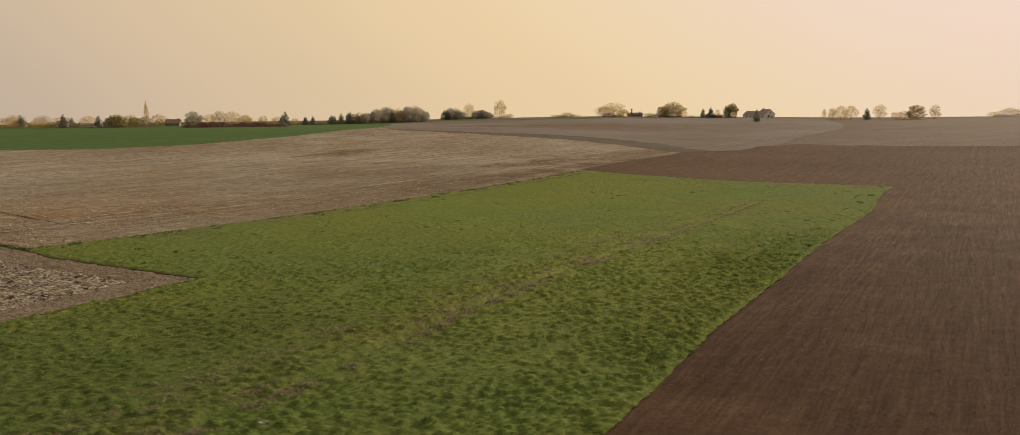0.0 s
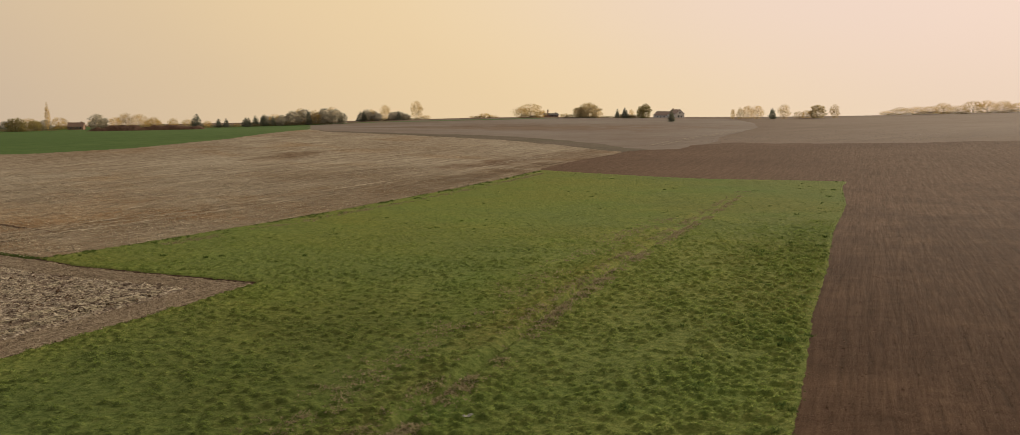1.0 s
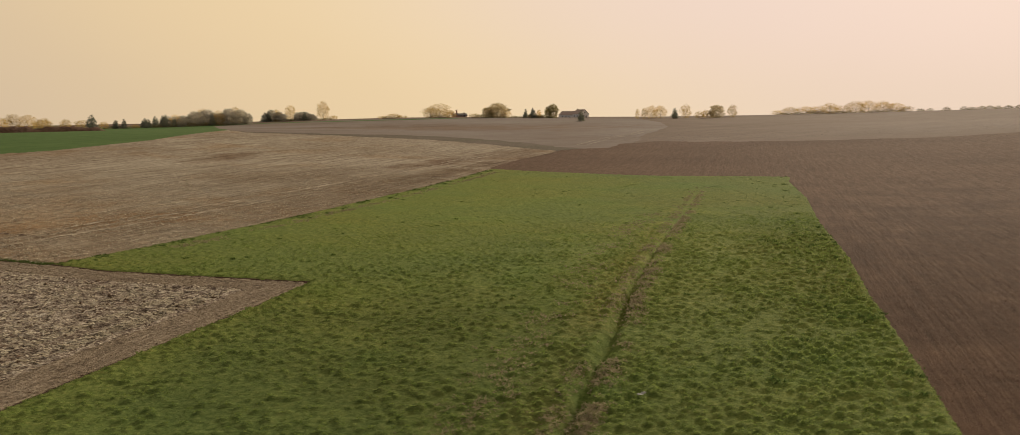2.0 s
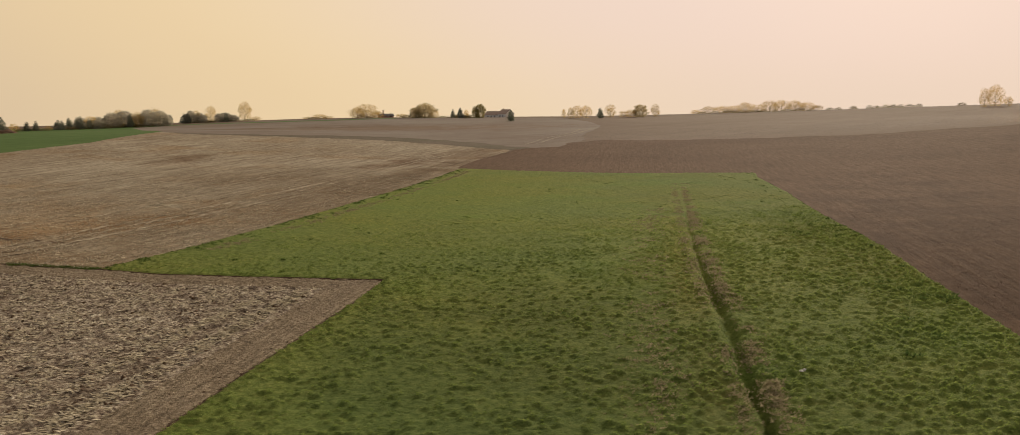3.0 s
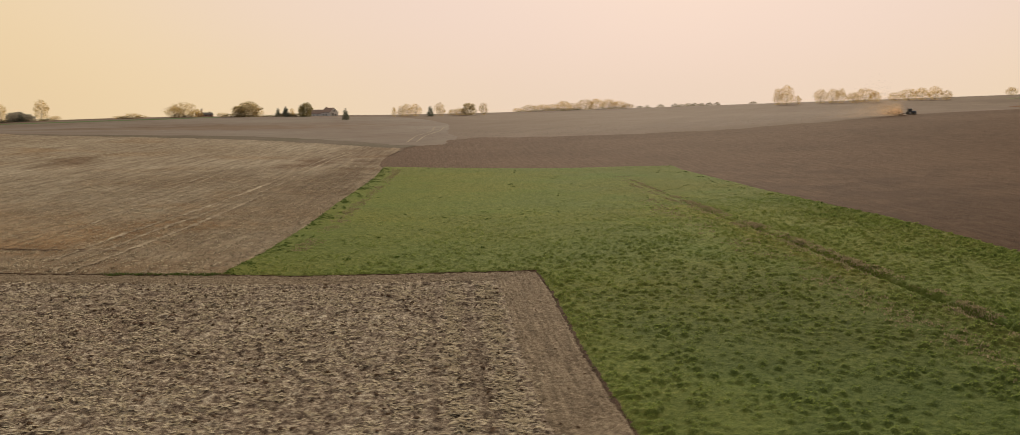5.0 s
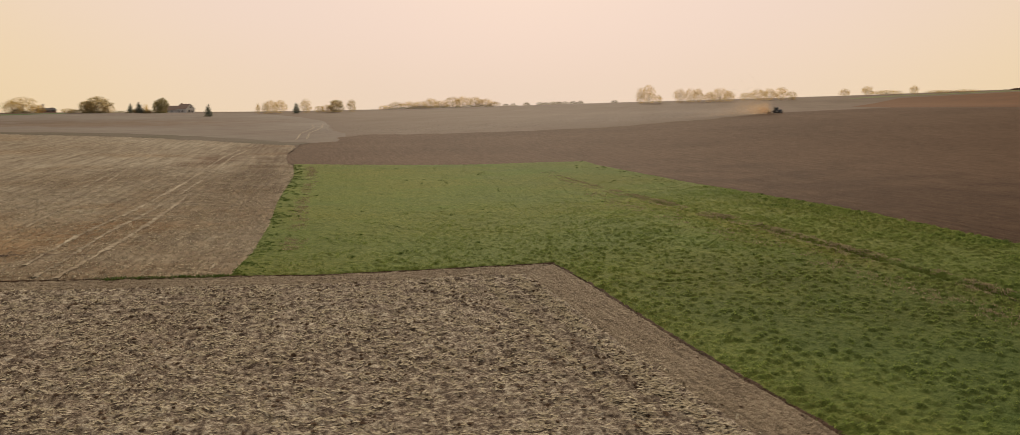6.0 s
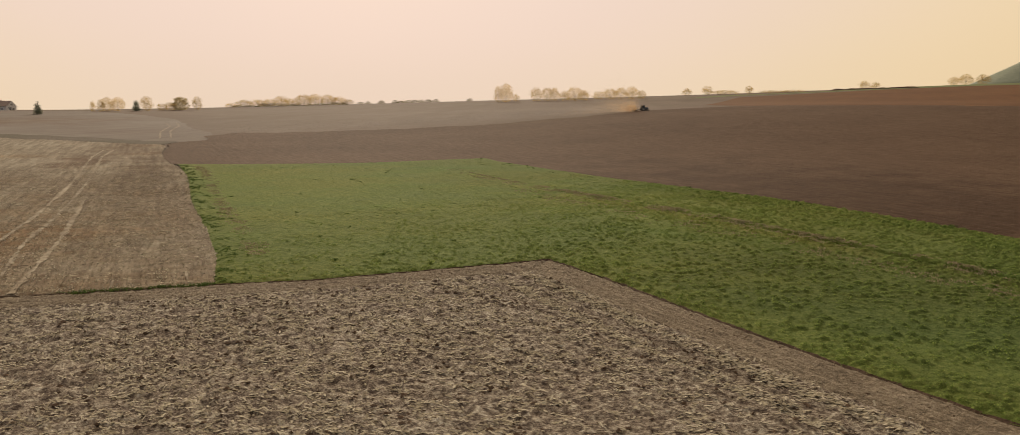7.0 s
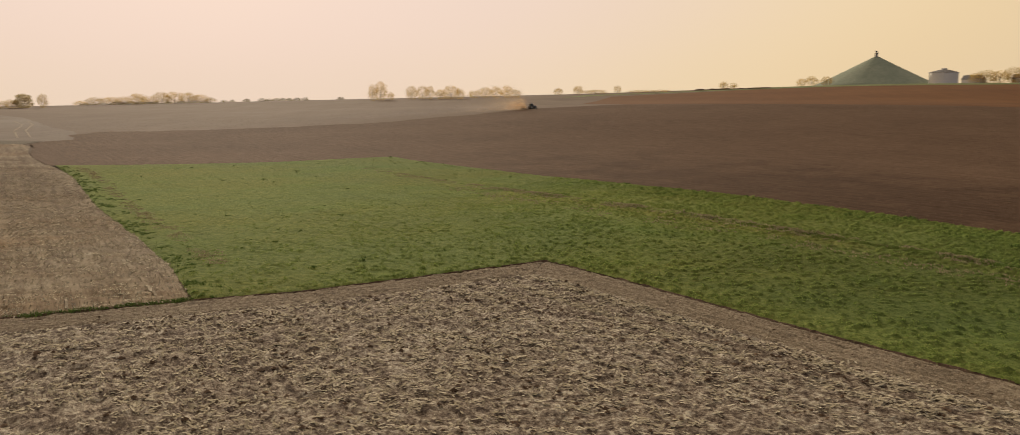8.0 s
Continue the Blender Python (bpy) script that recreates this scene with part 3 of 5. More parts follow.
def blades(x, y, z, per, tall, wide, spread):
    """Clumps of blades: one triangle a blade. tall, wide and spread are one number for each clump."""
    n = len(x)
    bx = np.repeat(x, per) + rng.normal(0, 1, n * per) * np.repeat(spread, per)
    by = np.repeat(y, per) + rng.normal(0, 1, n * per) * np.repeat(spread, per)
    h = np.repeat(tall, per) * rng.uniform(0.55, 1.15, n * per)
    w = np.repeat(wide, per) * rng.uniform(0.6, 1.3, n * per)
    a, lean = rng.uniform(0, 2 * math.pi, n * per), rng.uniform(0, 2 * math.pi, n * per)
    bz = np.repeat(z, per)
    dx, dy = np.cos(a) * w, np.sin(a) * w
    tip = rng.uniform(0.2, 0.8, n * per) * h
    v = np.stack([np.stack([bx - dx, by - dy, bz], -1), np.stack([bx + dx, by + dy, bz], -1),
                  np.stack([bx + np.cos(lean) * tip, by + np.sin(lean) * tip, bz + h], -1)], 1)
    return v.reshape(-1, 3), np.arange(n * per * 3).reshape(-1, 3)


def stuff(name, verts, faces, material, label, category, smooth=False):
    ob = new(name, mesh_from(name, verts, faces, material, smooth))
    return tagged(ob, label, category, kind="stuff")


M_CUT = field_material("moist_cut_soil", [(0.25, (0.052, 0.034, 0.024)), (0.55, (0.094, 0.062, 0.044)), (0.85, (0.135, 0.093, 0.068))], (0.85, 0.85, 0.85), 0.2, 1.5, 6.0, None, 0.0, 1.0, 0.08, 2.5)
MEADOW = CORNER_EDGE[::-1] + BANK_EDGE[1:4] + LEFT_EDGE + FAR_EDGE[1:] + RIGHT_EDGE[1:]
NEAR_FIELD = CORNER_EDGE[:-1] + [(-50, -92), (-100, -92), (-100, 66.8)] + BANK_EDGE[-2:0:-1]


def meadow_top(x, y, far):
    return height(x, y) + 0.16 + meadow_relief(x, y, far)


def grow_meadow():
    x, y, far = scatter(150000, (-45, -75, 105, 130), MEADOW)
    thick = rough(x, y, 0.9, 51) * 0.8 + rough(x, y, 0.4, 52) * 0.6
    pick = (thick > 0.42) & (rng.uniform(0, 1, len(x)) < np.clip(1.1 - (y + 40) / 130, 0.22, 1)) & (away(DITCH, x, y) > 0.35)
    x, y, far, thick = x[pick], y[pick], far[pick], thick[pick]
    tall = 0.04 + 0.1 * np.clip(thick - 0.42, 0, 1) + 0.08 * (far < 0.7)
    v, f = blades(x, y, meadow_top(x, y, far) - 0.03, 3, tall, np.full(len(x), 0.03), np.full(len(x), 0.13))
    stuff("grass", v, f, M_BLADE, "short fresh green meadow grass", "grass")


def grow_tussocks():
    """Blades standing on the tufts of the turf, thickest where the camera passes."""
    gi, gj = np.meshgrid(np.arange(-85, 200), np.arange(-140, 85), indexing="ij")
    x, y, r, tall = (a.ravel() for a in tuft_of(gi.ravel(), gj.ravel()))
    inside, far, _, _ = outline(MEADOW, x, y)
    keep = inside & (tall > 0.05) & (far > 0.15) & (away(DITCH, x, y) > 0.3) & (rng.uniform(0, 1, len(x)) < np.clip(1.0 - (y + 5) / 55, 0.12, 1) * np.clip(tall / 0.13, 0.25, 1))
    x, y, r, tall, far = x[keep], y[keep], r[keep], tall[keep], far[keep]
    n = 14
    a, d = rng.uniform(0, 2 * math.pi, len(x) * n), np.sqrt(rng.uniform(0, 1, len(x) * n)) * 0.95
    bx, by = np.repeat(x, n) + np.cos(a) * d * np.repeat(r, n), np.repeat(y, n) + np.sin(a) * d * np.repeat(r, n)
    h = np.repeat(tall, n)
    v, f = blades(bx, by, meadow_top(bx, by, np.repeat(far, n)) - 0.03, 1, 0.03 + 0.42 * h, np.full(len(bx), 0.026) + 0.07 * h, np.full(len(bx), 0.02))
    stuff("tussock_grass", v, f, M_RANK, "dark green rank tussocks in the meadow", "grass")


def grow_margin():
    """Taller rank growth along the stubble's edge and in scattered clumps."""
    x, y, far = scatter(95000, (-45, -75, 110, 130), MEADOW)
    dl = away(LEFT_EDGE, x, y) + 1.2 * (rough(x, y, 3.0, 62) - 0.5)
    right = away(RIGHT_EDGE, x, y)
    want = 0.95 * np.exp(-((dl - 0.7) / 1.6) ** 2) + 0.20 * np.exp(-((right - 2.0) / 4.0) ** 2) * (y < 15) + 0.05 * np.exp(-(right / 5.0) ** 2) + 0.012
    want *= np.clip(rough(x, y, 2.6, 61) * 2.4 - 0.55, 0.08, 1.2)
    pick = rng.uniform(0, 1, len(x)) < want
    x, y, far = x[pick], y[pick], far[pick]
    size = 0.25 + 0.5 * rng.uniform(0, 1, len(x)) ** 2 + 0.45 * rng.uniform(0, 1, len(x)) ** 6 * (right[pick] < 9)
    v, f = blades(x, y, meadow_top(x, y, far) - 0.04, 26, 0.34 * size, 0.06 * size, 0.26 * size)
    # grass run wild along the bank past the meadow's corner
    t = rng.uniform(0, 1, 110) ** 1.6
    bx, by = -26.8 - 9.5 * t + rng.normal(0, 0.25, 110), 16.5 + 6.3 * t + rng.normal(0.25, 0.25, 110)
    w, g = blades(bx, by, height(bx, by) + 0.1, 22, rng.uniform(0.08, 0.24, 110), np.full(110, 0.03), rng.uniform(0.1, 0.26, 110))
    v, f = np.concatenate([v, w]), np.concatenate([f, g + len(v)])
    stuff("tussock_grass", v, f, M_MARGIN, "dark green rank clumps along the meadow's edges", "grass")


def grow_dry_grass():
    x, y, far = scatter(260000, (-30, -62, 85, 125), MEADOW)
    d = away(DITCH, x, y)
    shift = away([(px - 4.6, py + 2.4) for px, py in DITCH], x, y)
    strip = away([(px + 3.3, py - 2.1) for px, py in LEFT_EDGE[1:]], x, y)
    want = 0.45 * np.exp(-(shift / 1.6) ** 2) * (y < 40) + 0.75 * np.exp(-(strip / 0.8) ** 2)
    want *= np.clip(rough(x, y, 3.0, 71) * 2.2 - 0.45, 0.0, 1.2) * (d > 0.42)
    pick = rng.uniform(0, 1, len(x)) < want
    x, y, far = x[pick], y[pick], far[pick]
    # thick and matted along the ditch's far lip, thin on the near one
    line = np.array(DITCH, float)
    seg = np.r_[0, np.cumsum(np.hypot(*np.diff(line, axis=0).T))]
    k = 15000
    side = rng.uniform(0, 1, k) < 0.72
    t, off = rng.uniform(0, seg[-1], k), np.where(side, rng.normal(0.95, 0.42, k), rng.normal(-0.85, 0.4, k))
    lx, ly = np.interp(t, seg, line[:, 0]) + off * 0.87, np.interp(t, seg, line[:, 1]) - off * 0.5
    fit = (rng.uniform(0, 1, k) < np.clip(rough(lx, ly, 3.5, 72) * 2.0 + rough(lx, ly, 1.2, 73) * 1.0 - 1.0, 0.02, 1) * np.clip(1.0 - (ly - 10) / 70, 0.15, 1)) & (np.abs(off) > 0.3)
    x, y, far = np.r_[x, lx[fit]], np.r_[y, ly[fit]], np.r_[far, np.full(fit.sum(), 9.0)]
    v, f = blades(x, y, meadow_top(x, y, far) - 0.04, 8, rng.uniform(0.07, 0.24, len(x)), np.full(len(x), 0.04), np.full(len(x), 0.17))
    stuff("dry_grass", v, f, M_DRY, "withered straw-coloured grass along the ditch", "grass")


def lumps(x, y, z, size):
    """Small uneven clods: eight faces each."""
    n = len(x)
    base = np.array([(1, 0, 0), (-1, 0, 0), (0, 1, 0), (0, -1, 0), (0, 0, 0.55), (0, 0, -0.5)], float)
    v = base[None] * size[:, None, None] * rng.uniform(0.6, 1.35, (n, 6, 3))
    a = rng.uniform(0, 6.3, n)
    c, s = np.cos(a)[:, None], np.sin(a)[:, None]
    vx, vy = v[..., 0] * c - v[..., 1] * s, v[..., 0] * s + v[..., 1] * c
    v = np.stack([vx + x[:, None], vy + y[:, None], v[..., 2] + z[:, None]], -1)
    f = np.array([(0, 2, 4), (2, 1, 4), (1, 3, 4), (3, 0, 4), (2, 0, 5), (1, 2, 5), (3, 1, 5), (0, 3, 5)])
    return v.reshape(-1, 3), (np.arange(n)[:, None, None] * 6 + f[None]).reshape(-1, 3)


def slivers(x, y, z, long, wide):
    """Straws lying about, slightly tilted: two triangles each."""
    n = len(x)
    a, tilt = rng.uniform(0, 2 * math.pi, n), rng.normal(0, 0.22, n)
    ux, uy, uz = np.cos(a) * long, np.sin(a) * long, np.sin(tilt) * long
    wx, wy = -np.sin(a) * wide, np.cos(a) * wide
    p = [(x - ux - wx, y - uy - wy, z - uz), (x - ux + wx, y - uy + wy, z - uz), (x + ux + wx, y + uy + wy, z + uz), (x + ux - wx, y + uy - wy, z + uz)]
    v = np.stack([np.stack(q, -1) for q in p], 1)
    return v.reshape(-1, 3), np.arange(n * 4).reshape(-1, 4)


def litter_field():
    x, y, far = scatter(30000, (-85, -75, 0, 62), NEAR_FIELD)
    want = np.where(far > 4.4, rough(x, y, 2.5, 81) * 1.1, 0.7)
    pick = rng.uniform(0, 1, len(x)) < want
    x, y, far = x[pick], y[pick], far[pick]
    z = height(x, y) + np.maximum(0.08 + stubble_relief(x, y, far), np.where(far < 4.7, 0.1, 0))
    v, f = lumps(x, y, z + 0.01, (0.05 + 0.17 * rng.uniform(0, 1, len(x)) ** 3) * np.where(far > 4.4, 1, 0.6))
    stuff("clods", v, f, M_CLOD, "dark broken clods on the tilled field", "soil")
    x, y, far = scatter(190000, (-85, -75, 0, 62), NEAR_FIELD)
    side = away(CORNER_EDGE, x, y)
    swath = np.exp(-((side - 5.9) / 0.6) ** 2) + np.exp(-((side - 8.9) / 0.5) ** 2) - np.exp(-((side - 7.4) / 0.6) ** 2) - 0.8 * np.exp(-((side - 10.1) / 0.5) ** 2)
    want = np.clip(rough(x, y, 1.2, 82) * 1.9 - 0.4 + 1.0 * swath, 0, 1) * np.clip((far - 3.4) / 2.0, 0.012, 1) ** 1.5
    pick = rng.uniform(0, 1, len(x)) < want
    x, y, far = x[pick], y[pick], far[pick]
    z = height(x, y) + np.maximum(0.08 + stubble_relief(x, y, far), np.where(far < 4.7, 0.13, 0))
    # two raked swaths beside the headland
    line = np.array(CORNER_EDGE[:-1], float)
    seg = np.r_[0, np.cumsum(np.hypot(*np.diff(line, axis=0).T))]
    t = rng.uniform(7, seg[-1], 5000)
    off = np.where(rng.uniform(0, 1, 5000) < 0.6, 5.9, 8.9) + rng.normal(0, 0.45, 5000)
    wx, wy = np.interp(t, seg, line[:, 0]) - 0.87 * off, np.interp(t, seg, line[:, 1]) + 0.49 * off
    some = rng.uniform(0, 1, 5000) < np.clip(rough(wx, wy, 2.0, 85) * 2.2 - 0.3, 0.15, 1)
    wx, wy = wx[some], wy[some]
    x, y, z = np.r_[x, wx], np.r_[y, wy], np.r_[z, height(wx, wy) + 0.1 + stubble_relief(wx, wy, np.full(len(wx), 6.0))]
    v, f = slivers(x, y, z + 0.03, rng.uniform(0.08, 0.27, len(x)), rng.uniform(0.025, 0.065, len(x)))
    stuff("straw", v, f, M_STRAW, "pale straw and stubble lying on the tilled field", "straw")


def litter_pale_field():
    poly = BANK_EDGE[4:8] + [(-80, 120), (-10, 160), (40, 150)] + LEFT_EDGE[::-1][:-1]
    x, y, far = scatter(150000, (-85, 16, 48, 150), poly)
    want = np.clip(rough(x, y, 1.5, 83) * 1.8 - 0.45, 0, 1) * np.clip(1.35 - np.hypot(x + 20, y - 10) / 130, 0, 1)
    pick = rng.uniform(0, 1, len(x)) < want
    x, y, far = x[pick], y[pick], far[pick]
    z = height(x, y) + 0.07 + 0.2 * rough(x, y, 0.9, 31) + rows_relief(x, y, ROWS_LEFT, 1.6, 0.03)
    v, f = slivers(x, y, z, rng.uniform(0.08, 0.25, len(x)), rng.uniform(0.02, 0.05, len(x)))
    stuff("straw", v, f, M_STRAW, "pale straw lying in the stubble rows", "straw")
    x, y, far = scatter(150000, (-85, 16, 48, 150), poly)
    pick = rng.uniform(0, 1, len(x)) < np.clip(1.25 - np.hypot(x + 20, y - 10) / 125, 0, 0.7) * (0.4 + rough(x, y, 6.0, 84))
    x, y, far = x[pick], y[pick], far[pick]
    z = height(x, y) + 0.04 + 0.2 * rough(x, y, 0.9, 31)
    v, f = blades(x, y, z, 2, rng.uniform(0.10, 0.2, len(x)), rng.uniform(0.02, 0.05, len(x)), np.full(len(x), 0.1))
    stuff("stubble", v, f, M_STRAW, "short cut stalks standing in the stubble", "stubble")


def clods_on_plough():
    x, y, far = scatter(90000, (15, -85, 150, 80), RIGHT_EDGE + [(160, -118), (200, 87)])
    pick = rng.uniform(0, 1, len(x)) < np.clip(1.1 - np.hypot(x - 40, y + 50) / 105, 0, 1) ** 1.5 * (0.35 + 0.9 * rough(x, y, 4.0, 86))
    x, y, far = x[pick], y[pick], far[pick]
    z = height(x, y) + plough_relief(x, y, far)
    v, f = lumps(x, y, z + 0.012, 0.022 + 0.042 * rng.uniform(0, 1, len(x)) ** 2)
    stuff("clods", v, f, M_CLOD_RED, "small reddish clods on the harrowed soil", "soil")


grow_meadow()
grow_tussocks()
grow_margin()
grow_dry_grass()
litter_field()
litter_pale_field()
clods_on_plough()


def cut_bank(line, inward, wide, name, label):
    """The bare dark cut where the plough has sliced the turf."""
    line = np.array(line, float)
    seg = np.r_[0, np.cumsum(np.hypot(*np.diff(line, axis=0).T))]
    t = np.arange(0, seg[-1], 0.4)
    cx, cy = np.interp(t, seg, line[:, 0]), np.interp(t, seg, line[:, 1])
    dx, dy = np.gradient(cx), np.gradient(cy)
    l = np.hypot(dx, dy)
    nx, ny = -dy / l * inward, dx / l * inward
    rows = []
    for off, up in ((-0.14, 0.05), (0.0, 0.05), (0.1, -0.02), (0.24, -0.04), (wide, -0.03)):
        j = off + 0.2 * (rough(cx, cy, 0.9, 97) - 0.5) + 0.12 * (rough(cx, cy, 3.0, 98) - 0.5)
        x, y = cx + nx * j, cy + ny * j
        rows.append(np.stack([x, y, height(x, y) + 0.06 + up + 0.05 * rough(x, y, 0.5, 99)], -1))
    k = len(t)
    ids = np.arange(5 * k).reshape(5, k)
    q = np.stack([ids[:-1, :-1], ids[:-1, 1:], ids[1:, 1:], ids[1:, :-1]], -1).reshape(-1, 4)
    tagged(new(name, mesh_from(name, np.concatenate(rows), q, M_CUT)), label, "bank", kind="structure")


cut_bank(CORNER_EDGE[:-1], -1, 0.62, "turf_bank", "dark moist cut edge between turf and tilled soil")
cut_bank(BANK_EDGE[:-1], 1, 0.3, "field_bank", "dark crumbling furrow between two stubble fields")


# ------------------------------------------------------------------ helpers for things
def part(name, bm, material, parent, label=""):
    """Links a bmesh as one mesh object under a thing or a part."""
    me = bpy.data.meshes.new(name)
    bm.normal_update()
    bm.to_mesh(me)
    bm.free()
    me.materials.append(material)
    ob = new(name, me)
    ob.parent = parent
    return tagged(ob, label)


def part_from(name, verts, faces, material, parent, smooth=False):
    ob = new(name, mesh_from(name, verts, faces, material, smooth))
    ob.parent = parent
    return ob


def thing(name, x, y, z, label, category, group="", turn=0.0):
    ob = new(name)
    ob.matrix_basis = pose(x, y, z, 0, 0, turn)
    return tagged(ob, label, category, group)


def box(bm, x0, y0, z0, x1, y1, z1, bevel=0.0):
    vs = [bm.verts.new((x, y, z)) for z in (z0, z1) for x, y in ((x0, y0), (x1, y0), (x1, y1), (x0, y1))]
    for f in ((3, 2, 1, 0), (4, 5, 6, 7), (0, 1, 5, 4), (1, 2, 6, 5), (2, 3, 7, 6), (3, 0, 4, 7)):
        bm.faces.new([vs[i] for i in f])
    if bevel:
        bmesh.ops.bevel(bm, geom=list({e for v in vs for e in v.link_edges}), offset=bevel, segments=2, affect="EDGES", clamp_overlap=True)
    return bm


def boxed(*size, bevel=0.0):
    return box(bmesh.new(), *size, bevel=bevel)


def turned_profile(bm, profile, sides, cx=0.0, cy=0.0):
    """A round body from (radius, z) rings, closed at both ends."""
    rings = [[bm.verts.new((cx + r * math.cos(2 * math.pi * k / sides), cy + r * math.sin(2 * math.pi * k / sides), z)) for k in range(sides)] for r, z in profile]
    for a, b in zip(rings, rings[1:]):
        for k in range(sides):
            bm.faces.new((a[k], a[(k + 1) % sides], b[(k + 1) % sides], b[k]))
    bm.faces.new(rings[0][::-1])
    bm.faces.new(rings[-1])
    return bm


# ------------------------------------------------------------------ trees
def limb(verts, faces, a, b, ra, rb, sides=5):
    a, b = Vector(a), Vector(b)
    u = (b - a).orthogonal().normalized()
    w = (b - a).cross(u).normalized()
    k0 = len(verts)
    for p, r in ((a, ra), (b, rb)):
        for k in range(sides):
            t = 2 * math.pi * k / sides
            verts.append(p + u * r * math.cos(t) + w * r * math.sin(t))
    for k in range(sides):
        faces.append((k0 + k, k0 + (k + 1) % sides, k0 + sides + (k + 1) % sides, k0 + sides + k))


def crown_shape(kind, r, seed=0):
    """A random place in the crown of a tree one metre high and one wide."""
    while True:
        x, y, z = r.uniform(-0.5, 0.5), r.uniform(-0.5, 0.5), r.uniform(0.0, 1.0)
        d = math.hypot(x, y) * 2
        if kind == "con":
            edge = max(0.0, (1.0 - z)) ** 0.55 * min(1.0, (z + 0.08) * 6)
        elif kind == "pop":
            edge = math.sin(math.pi * min(1, max(0, z * 0.93 + 0.06))) ** 0.6
        elif kind == "dense":
            q = max(0.0, z - 0.4) / 0.6
            edge = min(math.sqrt(1 - q * q), 0.72 + z * 0.7)
        elif kind == "bush":
            edge = math.sqrt(1 - z * z)
        else:
            q = (z - 0.52) / 0.48 if z > 0.52 else (0.52 - z) / 0.62
            edge = math.sqrt(max(0.0, 1 - q * q))
        edge *= 0.78 + 0.42 * noise.noise(Vector((x * 4.5 + seed * 7, y * 4.5, z * 4.5)))
        if d < edge and (kind == "con" or r.random() < 0.35 + 0.65 * d):
            return x, y, z


def build_tree(kind, seed, name, material, pieces, piece, label, thick=1.0, group="trees on the skyline", category="tree"):
    """A unit tree: tapered trunk with limbs, and a crown of many small clumps or twigs with gaps."""
    r = random.Random(seed)
    tree = thing(name, 0, 0, 0, label, category, group)
    verts, faces = [], []
    top = {"con": 0.95, "pop": 0.9}.get(kind, 0.55)
    limb(verts, faces, (0, 0, -0.08), (0.01, 0, 0.25), 0.02, 0.015, 7)
    limb(verts, faces, (0.01, 0, 0.25), (0.0, 0.015, top), 0.015, 0.006, 7)
    hubs = [crown_shape(kind, r, seed) for _ in range(16)]
    for x, y, z in hubs[:9]:
        z0 = max(0.16, min(top, z - 0.22))
        mid = (x * 0.5, y * 0.5, z0 + (z - z0) * 0.6)
        limb(verts, faces, (0, 0, z0), mid, 0.008, 0.005)
        limb(verts, faces, mid, (x * 0.9, y * 0.9, z), 0.005, 0.002)
    part_from("trunk", verts, faces, M_BARK, tree, True)
    hollow = [(crown_shape(kind, r, seed), r.uniform(0.05, 0.12)) for _ in range(9)]
    v, f = [], []
    while len(f) < pieces:
        p = crown_shape(kind, r, seed)
        if any(math.dist(p, h) < s for h, s in hollow) and r.random() < 0.8:
            continue
        c = Vector(p)
        if kind in ("bare", "pop", "dense", "bush"):
            out = (c - Vector((0, 0, 0.3))).normalized() + Vector((r.gauss(0, 0.5), r.gauss(0, 0.5), r.gauss(0.3, 0.4)))
            out = out.normalized() * piece * r.uniform(1.2, 3.0)
            side = out.orthogonal().normalized() * piece * r.uniform(0.10, 0.28) * thick
            side.rotate(Euler((0, 0, r.uniform(0, 6.3))))
        else:
            out = Vector((r.gauss(0, 1), r.gauss(0, 1), r.gauss(0, 0.7))).normalized() * piece * r.uniform(0.7, 1.5)
            side = out.orthogonal().normalized() * piece * r.uniform(0.5, 1.0)
        k = len(v)
        v += [c - side, c + side, c + out]
        f.append((k, k + 1, k + 2))
    part_from("crown", v, f, material, tree)
    return tree


TREES = {
    "bare": [build_tree("bare", s, "bare_tree", M_TWIG, 2600, 0.032, "leafless broad tree with fine budding twigs") for s in (1, 2, 3)],
    "rnd": [build_tree("dense", s, "thicket_tree", M_DENSE_HAZED, 2600, 0.036, "dense tree with a full rounded crown, its colour greyed for haze", 2.4) for s in (4, 5, 6)],
    "bud": [build_tree("dense", s, "budding_tree", M_BUD_HAZED, 2600, 0.036, "broad budding tree, its olive-brown colour paled for haze", 2.4) for s in (14, 15)],
    "con": [build_tree("con", s, "conifer", M_CONIFER_HAZED, 1600, 0.042, "pointed evergreen tree, its green paled for haze") for s in (7, 8)],
    "wil": [build_tree("dense", s, "willow_tree", M_WILLOW, 2400, 0.036, "willow with fresh yellow-green spring leaves", 2.6) for s in (9, 10)],
    "pop": [build_tree("pop", 11, "poplar_tree", M_TWIG, 2200, 0.03, "tall slender leafless poplar", 1.6)],
    "bush": [build_tree("bush", s, "hedge_bush", M_HEDGE, 1500, 0.036, "low tangled hedge bush between the trees", 2.0, "hedge bushes", "bush") for s in (12, 13)],
}
used_first, turn_of = set(), {}


